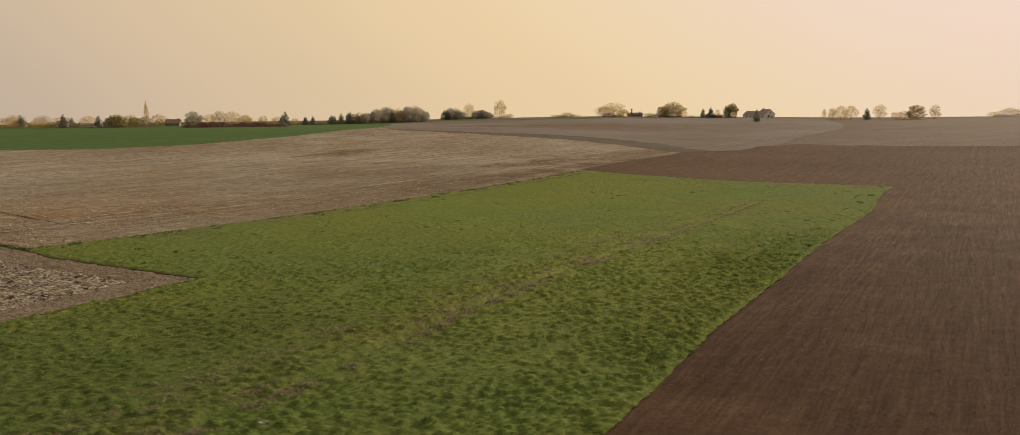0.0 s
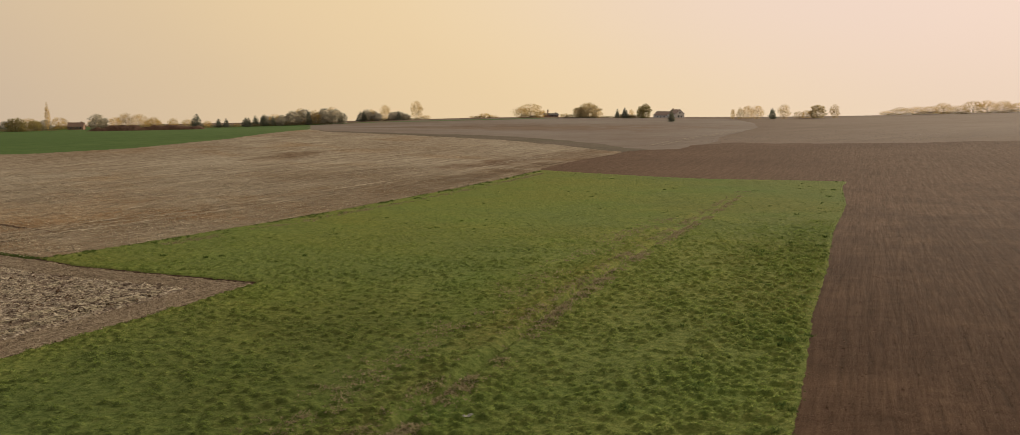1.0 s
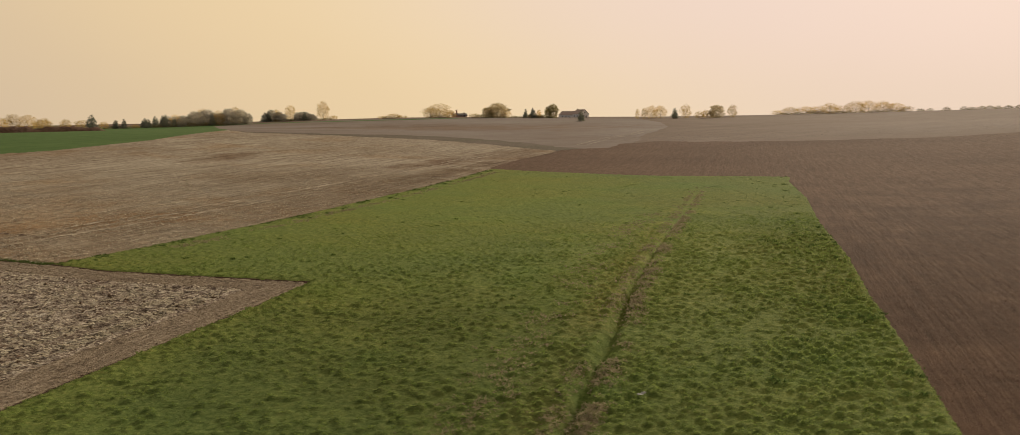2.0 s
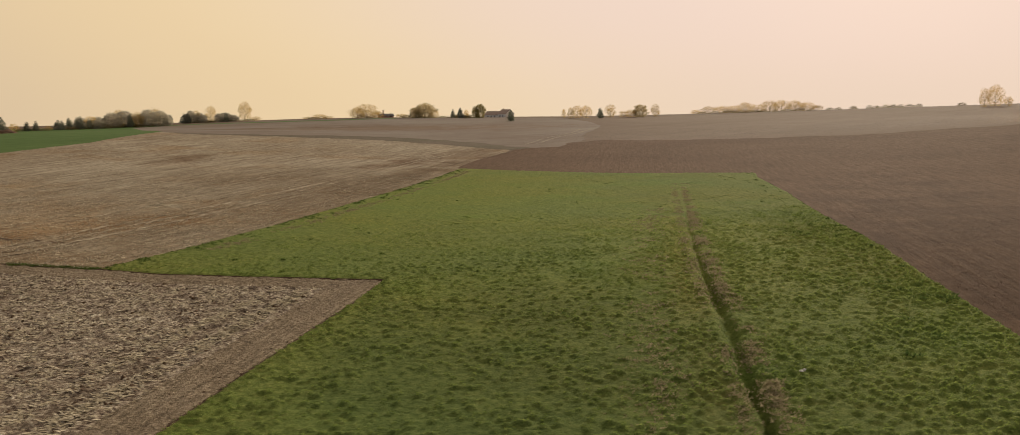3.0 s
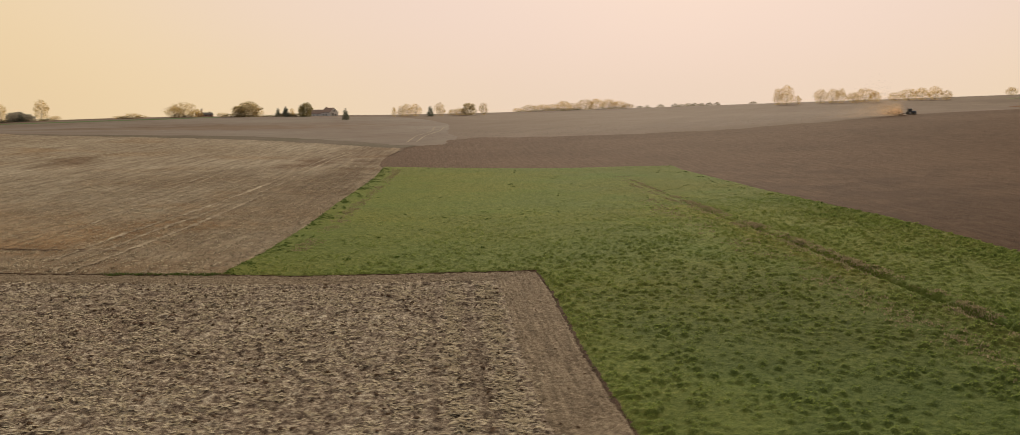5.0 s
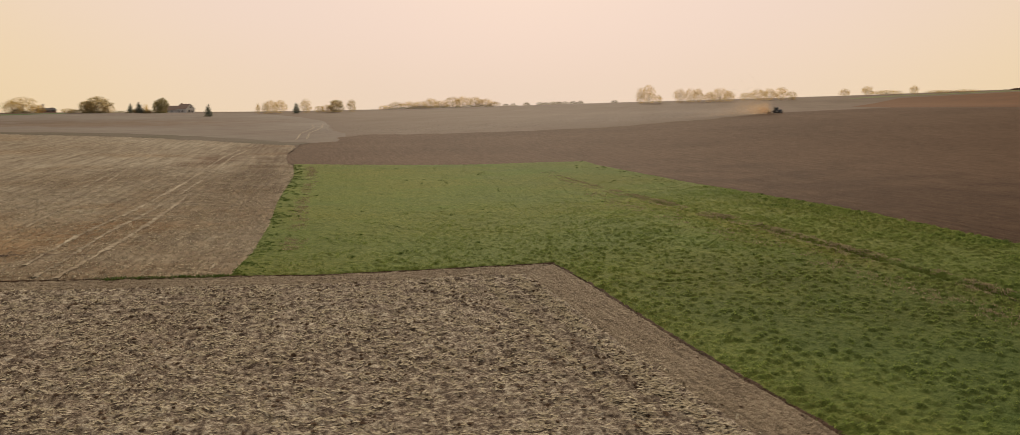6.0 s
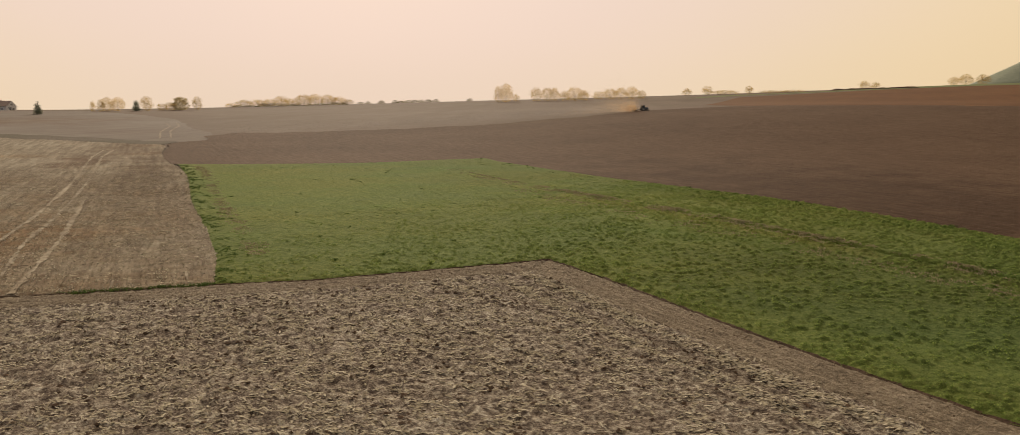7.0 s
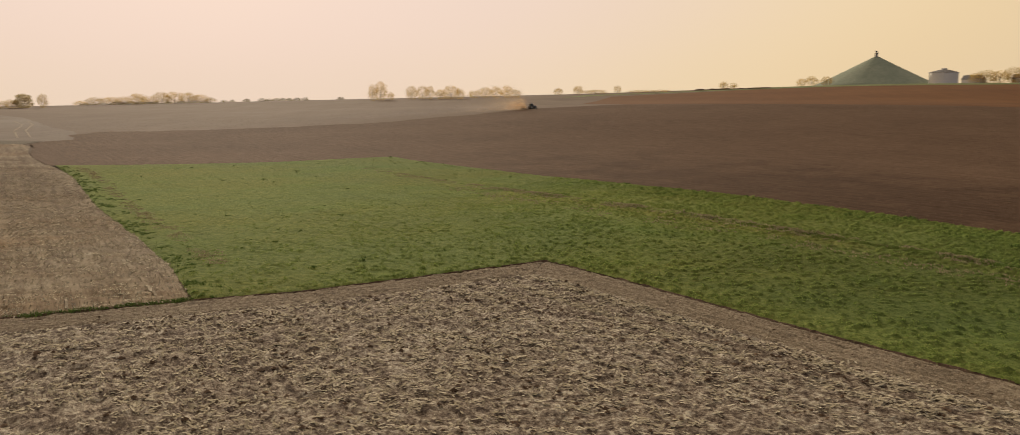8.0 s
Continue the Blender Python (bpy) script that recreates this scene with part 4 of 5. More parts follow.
def plant(kind, x, y, tall, wide):
    """One tree of that kind, stood on the land."""
    turn_of[kind] = turn_of.get(kind, -1) + 1
    k = turn_of[kind] % len(TREES[kind])
    m = pose(x, y, float(height(x, y)) - 0.1, 0, 0, random.uniform(0, 360)) @ Matrix.Diagonal((wide * 1.2, wide * 1.2, tall * 1.15 + 0.3, 1))
    if (kind, k) in used_first:
        copy_thing(TREES[kind][k], m)
    else:
        used_first.add((kind, k))
        later.append((TREES[kind][k], m))


later = []
# kind, x, y, height, breadth
VILLAGE_TREES = [
    ("bare", -278, 444, 5.2, 13.5), ("con", -276, 457, 6.9, 5.7), ("bare", -258, 444, 4.0, 10.3), ("con", -246, 450, 7.6, 4.8),
    ("con", -251, 470, 5.4, 5.8), ("con", -233, 468, 6.6, 6.2), ("wil", -219, 463, 7.0, 10.7), ("wil", -214, 477, 5.5, 8.4),
    ("pop", -211, 489, 15.1, 3.0), ("bare", -211, 511, 4.0, 8.1), ("rnd", -194, 528, 8.7, 11.1), ("bare", -184, 531, 6.9, 8.3),
    ("bare", -181, 543, 9.0, 10.4), ("bare", -173, 546, 8.5, 11.4), ("bare", -161, 539, 6.6, 8.4), ("bare", -149, 543, 5.7, 7.5),
    ("con", -132, 537, 8.4, 9.3), ("bare", -125, 539, 4.2, 5.6), ("con", -118, 540, 5.2, 5.6), ("con", -113, 542, 5.6, 4.7),
    ("bare", -106, 543, 2.4, 5.7),
]
COPSE_TREES = [
    ("con", -102, 554, 5.8, 6.7), ("con", -96, 560, 6.8, 6.3), ("con", -89, 557, 7.7, 6.3), ("con", -84, 563, 6.3, 5.8),
    ("rnd", -78, 559, 5.8, 6.8), ("rnd", -71, 570, 8.9, 10.8), ("rnd", -63, 576, 9.9, 11.9), ("bare", -55, 572, 8.9, 8.9),
    ("rnd", -48, 578, 10.0, 12.0), ("rnd", -40, 574, 9.4, 9.9), ("rnd", -35, 575, 6.9, 6.9), ("con", -25, 636, 7.0, 7.6),
    ("rnd", -20, 636, 8.1, 8.7), ("rnd", -12, 636, 5.4, 7.6), ("bare", -5, 647, 11.0, 8.8), ("rnd", 2, 637, 6.0, 9.8),
    ("rnd", 11, 638, 4.3, 9.8), ("bare", 21, 648, 13.2, 9.9), ("bare", 29, 638, 2.7, 7.6),
    ("bare", -67, 584, 10.4, 9.0), ("con", -59, 566, 8.6, 5.5), ("bare", -44, 588, 10.8, 9.0), ("con", -52, 590, 9.6, 6.0),
    ("con", -75, 572, 7.6, 6.0), ("con", -92, 566, 7.2, 5.5), ("con", -99, 550, 5.4, 5.0), ("bare", -84, 570, 7.2, 8.0),
    ("con", -37, 584, 7.8, 6.0), ("bare", -16, 642, 8.2, 7.5), ("con", -22, 630, 7.4, 5.5), ("con", 6, 630, 6.2, 5.0),
]
CREST_TREES = [
    ("bare", 66, 607, 1.6, 8.3), ("bare", 75, 606, 3.1, 11.4), ("bare", 82, 606, 1.6, 7.3), ("bare", 104, 604, 7.2, 13.4),
    ("bare", 113, 613, 9.4, 18.8), ("bare", 119, 602, 5.2, 9.3), ("bare", 141, 609, 2.6, 9.4), ("bud", 150, 597, 7.2, 11.3),
    ("bud", 157, 596, 10.2, 17.4), ("bare", 164, 595, 5.6, 9.2), ("con", 182, 601, 6.2, 4.6), ("con", 188, 600, 7.2, 6.2),
    ("bare", 194, 603, 5.7, 4.1), ("wil", 200, 597, 8.2, 6.1), ("wil", 204, 596, 9.7, 8.7), ("con", 196, 501, 7.2, 5.6),
]
EAST_TREES = [
    ("bare", 262, 557, 6.7, 3.4), ("bare", 267, 555, 7.2, 5.8), ("bare", 276, 562, 8.7, 8.7), ("bare", 283, 560, 8.7, 9.7),
    ("con", 289, 546, 7.1, 6.6), ("bare", 301, 552, 9.1, 8.6), ("bare", 311, 548, 4.3, 8.5), ("bare", 316, 545, 5.2, 8.5),
    ("bud", 323, 542, 8.5, 12.2), ("bare", 334, 537, 8.4, 7.5),
]
WOOD_TREES = [
    ("bare", 411, 598, 2.4, 11.0), ("bare", 420, 592, 4.3, 13.4), ("bare", 433, 589, 4.3, 14.7), ("bare", 441, 583, 4.3, 13.4),
    ("bare", 443, 569, 6.0, 14.4), ("bare", 460, 575, 4.3, 13.5), ("bare", 468, 568, 6.7, 14.7), ("bare", 476, 562, 6.7, 14.6),
    ("bare", 485, 555, 6.1, 14.6), ("bare", 493, 549, 4.9, 13.3), ("bare", 499, 543, 3.0, 10.9),
]
ROW_TREES = [
    ("bare", 492, 365, 10.8, 7.2), ("bare", 496, 360, 12.8, 10.3), ("bare", 500, 353, 5.6, 5.1), ("bare", 513, 342, 9.3, 9.3),
    ("bare", 518, 335, 9.4, 9.4), ("bare", 521, 330, 9.4, 7.3), ("bare", 521, 320, 6.7, 9.3), ("bare", 525, 313, 9.3, 13.4),
    ("bare", 529, 307, 7.2, 8.3), ("bare", 560, 311, 5.4, 9.7), ("bare", 565, 303, 7.6, 11.9), ("bare", 569, 295, 8.1, 10.8),
    ("bare", 573, 287, 8.7, 9.7), ("bare", 576, 280, 5.9, 7.6),
]
FAR_TREES = [
    ("bare", 711, 299, 5.7, 8.9), ("bare", 718, 281, 7.0, 10.2), ("bare", 733, 269, 3.2, 25.7), ("bare", 731, 245, 6.3, 7.6),
    ("bare", 748, 227, 1.9, 25.5), ("bare", 753, 209, 1.9, 19.1), ("bare", 856, 170, 6.9, 9.7), ("bare", 858, 160, 5.5, 8.3),
    ("bare", 1068, 119, 8.2, 11.4), ("bare", 1069, 107, 10.6, 16.3), ("bare", 1121, 95, 10.1, 15.2), ("bare", 1077, -74, 9.9, 16.7),
    ("bare", 1076, -85, 12.8, 25.7), ("bare", 1076, -99, 12.0, 22.5), ("bare", 1075, -113, 15.7, 20.9),
]
BACK_TREES = [
    ("bare", -300, 492, 6.5, 12.0), ("bare", -283, 495, 6.0, 11.0), ("bare", -268, 492, 5.5, 12.0), ("bare", -255, 500, 6.0, 11.0),
    ("rnd", -242, 505, 5.0, 10.0), ("bare", -230, 508, 6.5, 11.0), ("rnd", -222, 512, 5.5, 9.0), ("bare", -216, 520, 7.0, 10.0),
    ("bare", -200, 540, 6.0, 10.0), ("bare", -168, 560, 5.5, 12.0), ("bare", -142, 556, 5.0, 10.0), ("rnd", -90, 575, 6.0, 10.0),
    ("rnd", -80, 578, 6.5, 10.0), ("rnd", -54, 583, 7.5, 12.0), ("rnd", -14, 644, 6.5, 11.0), ("rnd", 6, 646, 6.0, 12.0),
]
ROW_TREES = [(k, x, y, h * 0.98, w) for k, x, y, h, w in ROW_TREES]
WOOD_TREES = [(k, x, y, h * 1.3, w) for k, x, y, h, w in WOOD_TREES]
for kind, x, y, tall, wide in BACK_TREES + VILLAGE_TREES + COPSE_TREES + CREST_TREES + EAST_TREES + WOOD_TREES + ROW_TREES + FAR_TREES:
    plant(kind, x, y, tall, wide)
# thin hedge on the crest: x, y, breadth
HEDGE = [(502, 530, 7), (507, 525, 5), (516, 517, 7), (525, 508, 6), (529, 504, 7), (534, 499, 8), (538, 495, 7), (542, 491, 6), (547, 486, 8), (552, 481, 6), (573, 457, 7)]
# low hedge between neighbours
hedge = random.Random(5)
for group in (BACK_TREES, VILLAGE_TREES, COPSE_TREES, CREST_TREES, WOOD_TREES):
    for (_, x, y, a, _), (_, u, v, b, _) in zip(group, group[1:]):
        gap = math.hypot(u - x, v - y)
        if gap < 22:
            plant("bush", (x + u) / 2, (y + v) / 2, min(hedge.uniform(1.2, 2.6), 0.5 * max(a, b)), gap * hedge.uniform(0.6, 1.2))
for x, y, wide in HEDGE:
    plant("bush", x, y, hedge.uniform(1.6, 2.6), wide)
for tree, m in later:
    tree.matrix_basis = m


# ------------------------------------------------------------------ buildings
def gable_roof(bm, x0, x1, y0, y1, eave, ridge, over, thick):
    """A pitched roof with thickness, its ridge along x."""
    yc = (y0 + y1) / 2
    slope = (ridge - eave) / (yc - y0)
    prof = [(y0 - over, eave - over * slope), (yc, ridge), (y1 + over, eave - over * slope)]
    rows = []
    for x in (x0 - over, x1 + over):
        rows.append([bm.verts.new((x, y, z + dz)) for dz in (0.02, thick) for y, z in prof])
    a, b = rows
    for i in ((0, 1), (1, 2)):
        bm.faces.new((a[i[0] + 3], a[i[1] + 3], b[i[1] + 3], b[i[0] + 3]))
        bm.faces.new((a[i[0]], b[i[0]], b[i[1]], a[i[1]]))
        bm.faces.new((a[i[0]], a[i[1]], a[i[1] + 3], a[i[0] + 3]))
        bm.faces.new((b[i[0]], b[i[0] + 3], b[i[1] + 3], b[i[1]]))
    bm.faces.new((a[0], a[3], b[3], b[0]))
    bm.faces.new((a[2], b[2], b[5], a[5]))
    return bm


def gable_walls(bm, x0, x1, y0, y1, eave, ridge, base=-2.5):
    yc = (y0 + y1) / 2
    pts = [(y0, base), (y1, base), (y1, eave), (yc, ridge), (y0, eave)]
    a = [bm.verts.new((x0, y, z)) for y, z in pts]
    b = [bm.verts.new((x1, y, z)) for y, z in pts]
    bm.faces.new(a[::-1])
    bm.faces.new(b)
    for k in range(5):
        bm.faces.new((a[k], a[(k + 1) % 5], b[(k + 1) % 5], b[k]))
    return bm


def window(parent, x, y, z, w, h, axis):
    """A framed window standing proud of a wall whose face looks along axis."""
    d = 0.06
    if axis == "x":
        f = part("window", boxed(x, y - w / 2 - 0.1, z - 0.1, x + d, y + w / 2 + 0.1, z + h + 0.1), M_PLASTER, parent)
        part("pane", boxed(x + d, y - w / 2, z, x + d + 0.02, y + w / 2, z + h), M_GLASS, f)
    else:
        f = part("window", boxed(x - w / 2 - 0.1, y - d, z - 0.1, x + w / 2 + 0.1, y, z + h + 0.1), M_PLASTER, parent)
        part("pane", boxed(x - w / 2, y - d - 0.02, z, x + w / 2, y - d, z + h), M_GLASS, f)


def farmhouse(x, y, turn):
    """White farmhouse: a tall end with a gable to the east and a lower wing."""
    h = thing("farmhouse", x, y, float(height(x, y)) - 0.9, "white plastered farmhouse with a haze-paled tiled roof on the skyline", "house", "", turn)
    part("wall", gable_walls(bmesh.new(), 2, 13, -5, 5, 4.2, 8.0), M_PLASTER, h)
    part("roof", gable_roof(bmesh.new(), 2, 13, -5, 5, 4.2, 8.0, 0.35, 0.25), M_ROOF_HAZED, h)
    part("wall", gable_walls(bmesh.new(), -20, 1.98, -4, 4, 3.2, 6.4), M_PLASTER, h)
    part("roof", gable_roof(bmesh.new(), -20, 1.6, -4, 4, 3.2, 6.4, 0.3, 0.25), M_ROOF_HAZED, h)
    part("chimney", boxed(3.2, -0.5, 6.8, 4.1, 0.4, 9.0, bevel=0.05), M_BRICK, h)
    part("door", boxed(13.0, 1.2, 0.3, 13.08, 2.6, 2.7), M_IRON, h)
    window(h, 13.0, -1.2, 1.2, 1.6, 2.2, "x")
    window(h, 13.0, 0.2, 4.7, 1.2, 1.3, "x")
    for wx in (-14, -9, -4):
        window(h, wx, -4.0, 1.0, 1.2, 1.3, "y")
    for wx in (5, 9):
        window(h, wx, -5.0, 1.2, 1.3, 1.6, "y")


def cottage(x, y, turn, long, deep, eave, ridge, wall, roof, label):
    h = thing("cottage", x, y, float(height(x, y)) - 0.4, label, "house", "village houses", turn)
    part("wall", gable_walls(bmesh.new(), -long / 2, long / 2, -deep / 2, deep / 2, eave, ridge), wall, h)
    part("roof", gable_roof(bmesh.new(), -long / 2, long / 2, -deep / 2, deep / 2, eave, ridge, 0.3, 0.22), roof, h)
    part("chimney", boxed(long * 0.3, -0.4, ridge - 1.0, long * 0.3 + 0.8, 0.4, ridge + 0.9, bevel=0.04), M_BRICK, h)
    for k in (-0.28, 0.05, 0.3):
        window(h, k * long, -deep / 2, 0.9, 1.1, 1.2, "y")


farmhouse(246.5, 666.0, -70)
cottage(-203, 514, 8, 9.5, 7, 2.4, 5.0, M_BRICK, M_ROOF, "brick cottage with a brown roof among bare trees")
cottage(-259, 474, 20, 6, 6, 2.4, 4.2, M_PLASTER, M_ROOF, "small white cottage half hidden by village trees")
cottage(-246, 486, 5, 12, 6, 1.6, 2.6, M_PLASTER, M_SLATE, "low white outbuilding with a grey roof")
cottage(-292, 484, -10, 7, 6, 2.4, 4.2, M_BRICK, M_ROOF, "brown village house at the edge of the wheat")
cottage(132, 628, 0, 12, 6, 2.0, 3.4, M_BRICK, M_SLATE, "low farm shed with a dark roof behind the crest")
cottage(1085, -72, 60, 22, 12, 5.0, 9.5, M_PLASTER, M_SLATE, "pale house with a grey gabled roof near the mound")
cottage(1080, -125, 60, 26, 12, 6.0, 10.5, M_PLASTER, M_ROOF, "pale house behind spring trees near the mound")
cottage(192, 606, 10, 12, 6, 1.6, 2.6, M_BRICK, M_SLATE, "low shed beside dark conifers")


def chimney_stack(x, y):
    c = thing("factory_chimney", x, y, float(height(x, y)) - 0.3, "slender brown brick chimney standing beside a low shed", "chimney")
    part("shaft", turned_profile(bmesh.new(), [(0.75, -0.5), (0.62, 3.0), (0.52, 5.9)], 10), M_BRICK, c)
    part("cap", turned_profile(bmesh.new(), [(0.52, 5.9), (0.7, 6.0), (0.7, 6.4), (0.55, 6.5)], 10), M_BRICK, c)


chimney_stack(128.5, 622)


def mound(x, y, base):
    """A great conical earthwork with a stone pedestal and a cast figure on top."""
    m = thing("memorial_mound", x, y, base, "huge steep conical grass mound standing on the plateau", "mound")
    bm = bmesh.new()
    rings = [(100, -14), (86, -1.0), (80, 1.5), (62, 10.2), (44, 19.3), (26, 28.6), (10, 37.0), (4.2, 40.0), (3.8, 40.4)]
    turned_profile(bm, rings, 64)
    for v in bm.verts:
        r = math.hypot(v.co.x, v.co.y)
        v.co.z += 0.5 * noise.noise(v.co * 0.06) * min(1, r / 30)
    for f in bm.faces:
        f.smooth = True
    part("slope", bm, M_MOUND, m)
    bm = bmesh.new()
    for k in range(113):
        z, r = k * 40.0 / 113, 83 - k * 79.0 / 113
        box(bm, r - 0.9, -1.2, z - 0.6, r + 0.2, 1.2, z + 0.5)
    stair = part("stairway", bm, M_STONE, m, "long straight stone stairway")
    stair.matrix_basis = pose(0, 0, 0, 0, 0, -70)
    p = thing("pedestal", x, y, base + 40.3, "tall grey stone pedestal on the mound's top", "pedestal")
    part("plinth", boxed(-2.6, -2.6, -0.4, 2.6, 2.6, 1.0, bevel=0.1), M_STONE, p)
    part("shaft", boxed(-2.0, -2.0, 1.0, 2.0, 2.0, 5.2, bevel=0.1), M_STONE, p)
    part("cornice", boxed(-2.4, -2.4, 5.2, 2.4, 2.4, 5.8, bevel=0.1), M_STONE, p)
    bm = bmesh.new()
    bmesh.ops.create_uvsphere(bm, u_segments=14, v_segments=8, radius=1.0, matrix=pose(0, 0, 2.1) @ Matrix.Diagonal((1.9, 0.75, 0.85, 1)))
    bmesh.ops.create_uvsphere(bm, u_segments=12, v_segments=8, radius=0.95, matrix=pose(1.7, 0, 3.0) @ Matrix.Diagonal((0.9, 0.85, 1.1, 1)))
    for lx, ly in ((1.5, 0.4), (1.5, -0.4), (-1.4, 0.4), (-1.4, -0.4)):
        turned_profile(bm, [(0.32, 0.0), (0.26, 1.0), (0.36, 2.0)], 8, lx, ly)
    box(bm, -2.1, -0.9, -0.02, 2.1, 0.9, 0.25)
    me = bpy.data.meshes.new("statue")
    bm.to_mesh(me)
    bm.free()
    me.materials.append(M_IRON)
    s = new("statue", me)
    s.matrix_basis = pose(x, y, base + 46.1, 0, 0, 140)
    tagged(s, "dark cast iron beast standing on its pedestal", "statue")


MOUND = (1316.0, 47.8)
mound(*MOUND, 47.0)


def rotunda(x, y, base):
    h = thing("rotunda", x, y, base, "white many-sided panorama rotunda with a shallow grey roof", "building")
    part("wall", turned_profile(bmesh.new(), [(18.2, -6), (18.2, 15.0), (18.6, 15.2), (18.6, 15.8)], 20), M_PLASTER, h)
    part("roof", turned_profile(bmesh.new(), [(18.9, 15.8), (18.9, 16.2), (6.0, 19.6), (4.0, 19.9)], 20), M_SLATE, h)
    part("lantern", turned_profile(bmesh.new(), [(4.0, 19.9), (4.0, 21.2), (4.4, 21.3), (0.4, 22.3)], 16), M_PLASTER, h)
    for k in range(20):
        a = 2 * math.pi * (k + 0.5) / 20
        bm = boxed(17.75, -0.5, -5.9, 18.35, 0.5, 15.0)
        p = part("pilaster", bm, M_PLASTER, h)
        p.matrix_basis = pose(0, 0, 0, 0, 0, math.degrees(a) + 9)


rotunda(1258, -42, 45.6)


# ------------------------------------------------------------------ dung heap, tractor, small things
def heap(x0, y0, x1, y1, wide, tall, name, label, material):
    n, k = 90, 13
    t, s = np.meshgrid(np.linspace(0, 1, n), np.linspace(-1, 1, k))
    nx, ny = -(y1 - y0), x1 - x0
    l = math.hypot(nx, ny)
    gx, gy = x0 + (x1 - x0) * t + nx / l * s * wide, y0 + (y1 - y0) * t + ny / l * s * wide
    lump = 0.45 + 0.75 * rough(gx, gy, 5, 91) + 0.4 * rough(gx, gy, 1.8, 92)
    gz = height(gx, gy) + tall * (1 - s * s) * lump * np.clip(np.minimum(t, 1 - t) * 14, 0, 1) - 0.15
    ids = np.arange(n * k).reshape(k, n)
    q = np.stack([ids[:-1, :-1], ids[:-1, 1:], ids[1:, 1:], ids[1:, :-1]], -1).reshape(-1, 4)
    tagged(new(name, mesh_from(name, np.stack([gx, gy, gz], -1).reshape(-1, 3), q, material)), label, "heap")


heap(-173, 446, -112, 478, 4.0, 2.6, "dung_heap", "long lumpy reddish brown dung heap beside the wheat", M_HEAP)
heap(797, 190, 831, 112, 3.0, 1.3, "beet_heap", "long low dark heap on the skyline", M_HEAP)


def wheel(parent, x, y, r, w):
    """A tractor wheel with its lugs and rim, its axle along y."""
    bm = turned_profile(bmesh.new(), [(r * 0.6, -w / 2), (r * 0.94, -w / 2), (r, -w * 0.36), (r, w * 0.36), (r * 0.94, w / 2), (r * 0.6, w / 2)], 24)
    for k in range(18):
        lug = boxed(r - 0.02, -0.05, -w * 0.42, r + 0.06, 0.05, w * 0.42)
        bmesh.ops.transform(lug, matrix=pose(0, 0, 0, 0, 0, k * 20), verts=lug.verts[:])
        me = bpy.data.meshes.new("lug")
        lug.to_mesh(me)
        lug.free()
        bm.from_mesh(me)
        bpy.data.meshes.remove(me)
    bmesh.ops.transform(bm, matrix=pose(x, y, r, 90), verts=bm.verts[:])
    tyre = part("wheel", bm, M_RUBBER, parent)
    rim = turned_profile(bmesh.new(), [(r * 0.58, -w * 0.52), (r * 0.5, -w * 0.4), (r * 0.12, -w * 0.3), (r * 0.12, w * 0.3), (r * 0.5, w * 0.4), (r * 0.58, w * 0.52)], 18)
    bmesh.ops.transform(rim, matrix=pose(x, y, r, 90), verts=rim.verts[:])
    part("rim", rim, M_RIM, tyre)


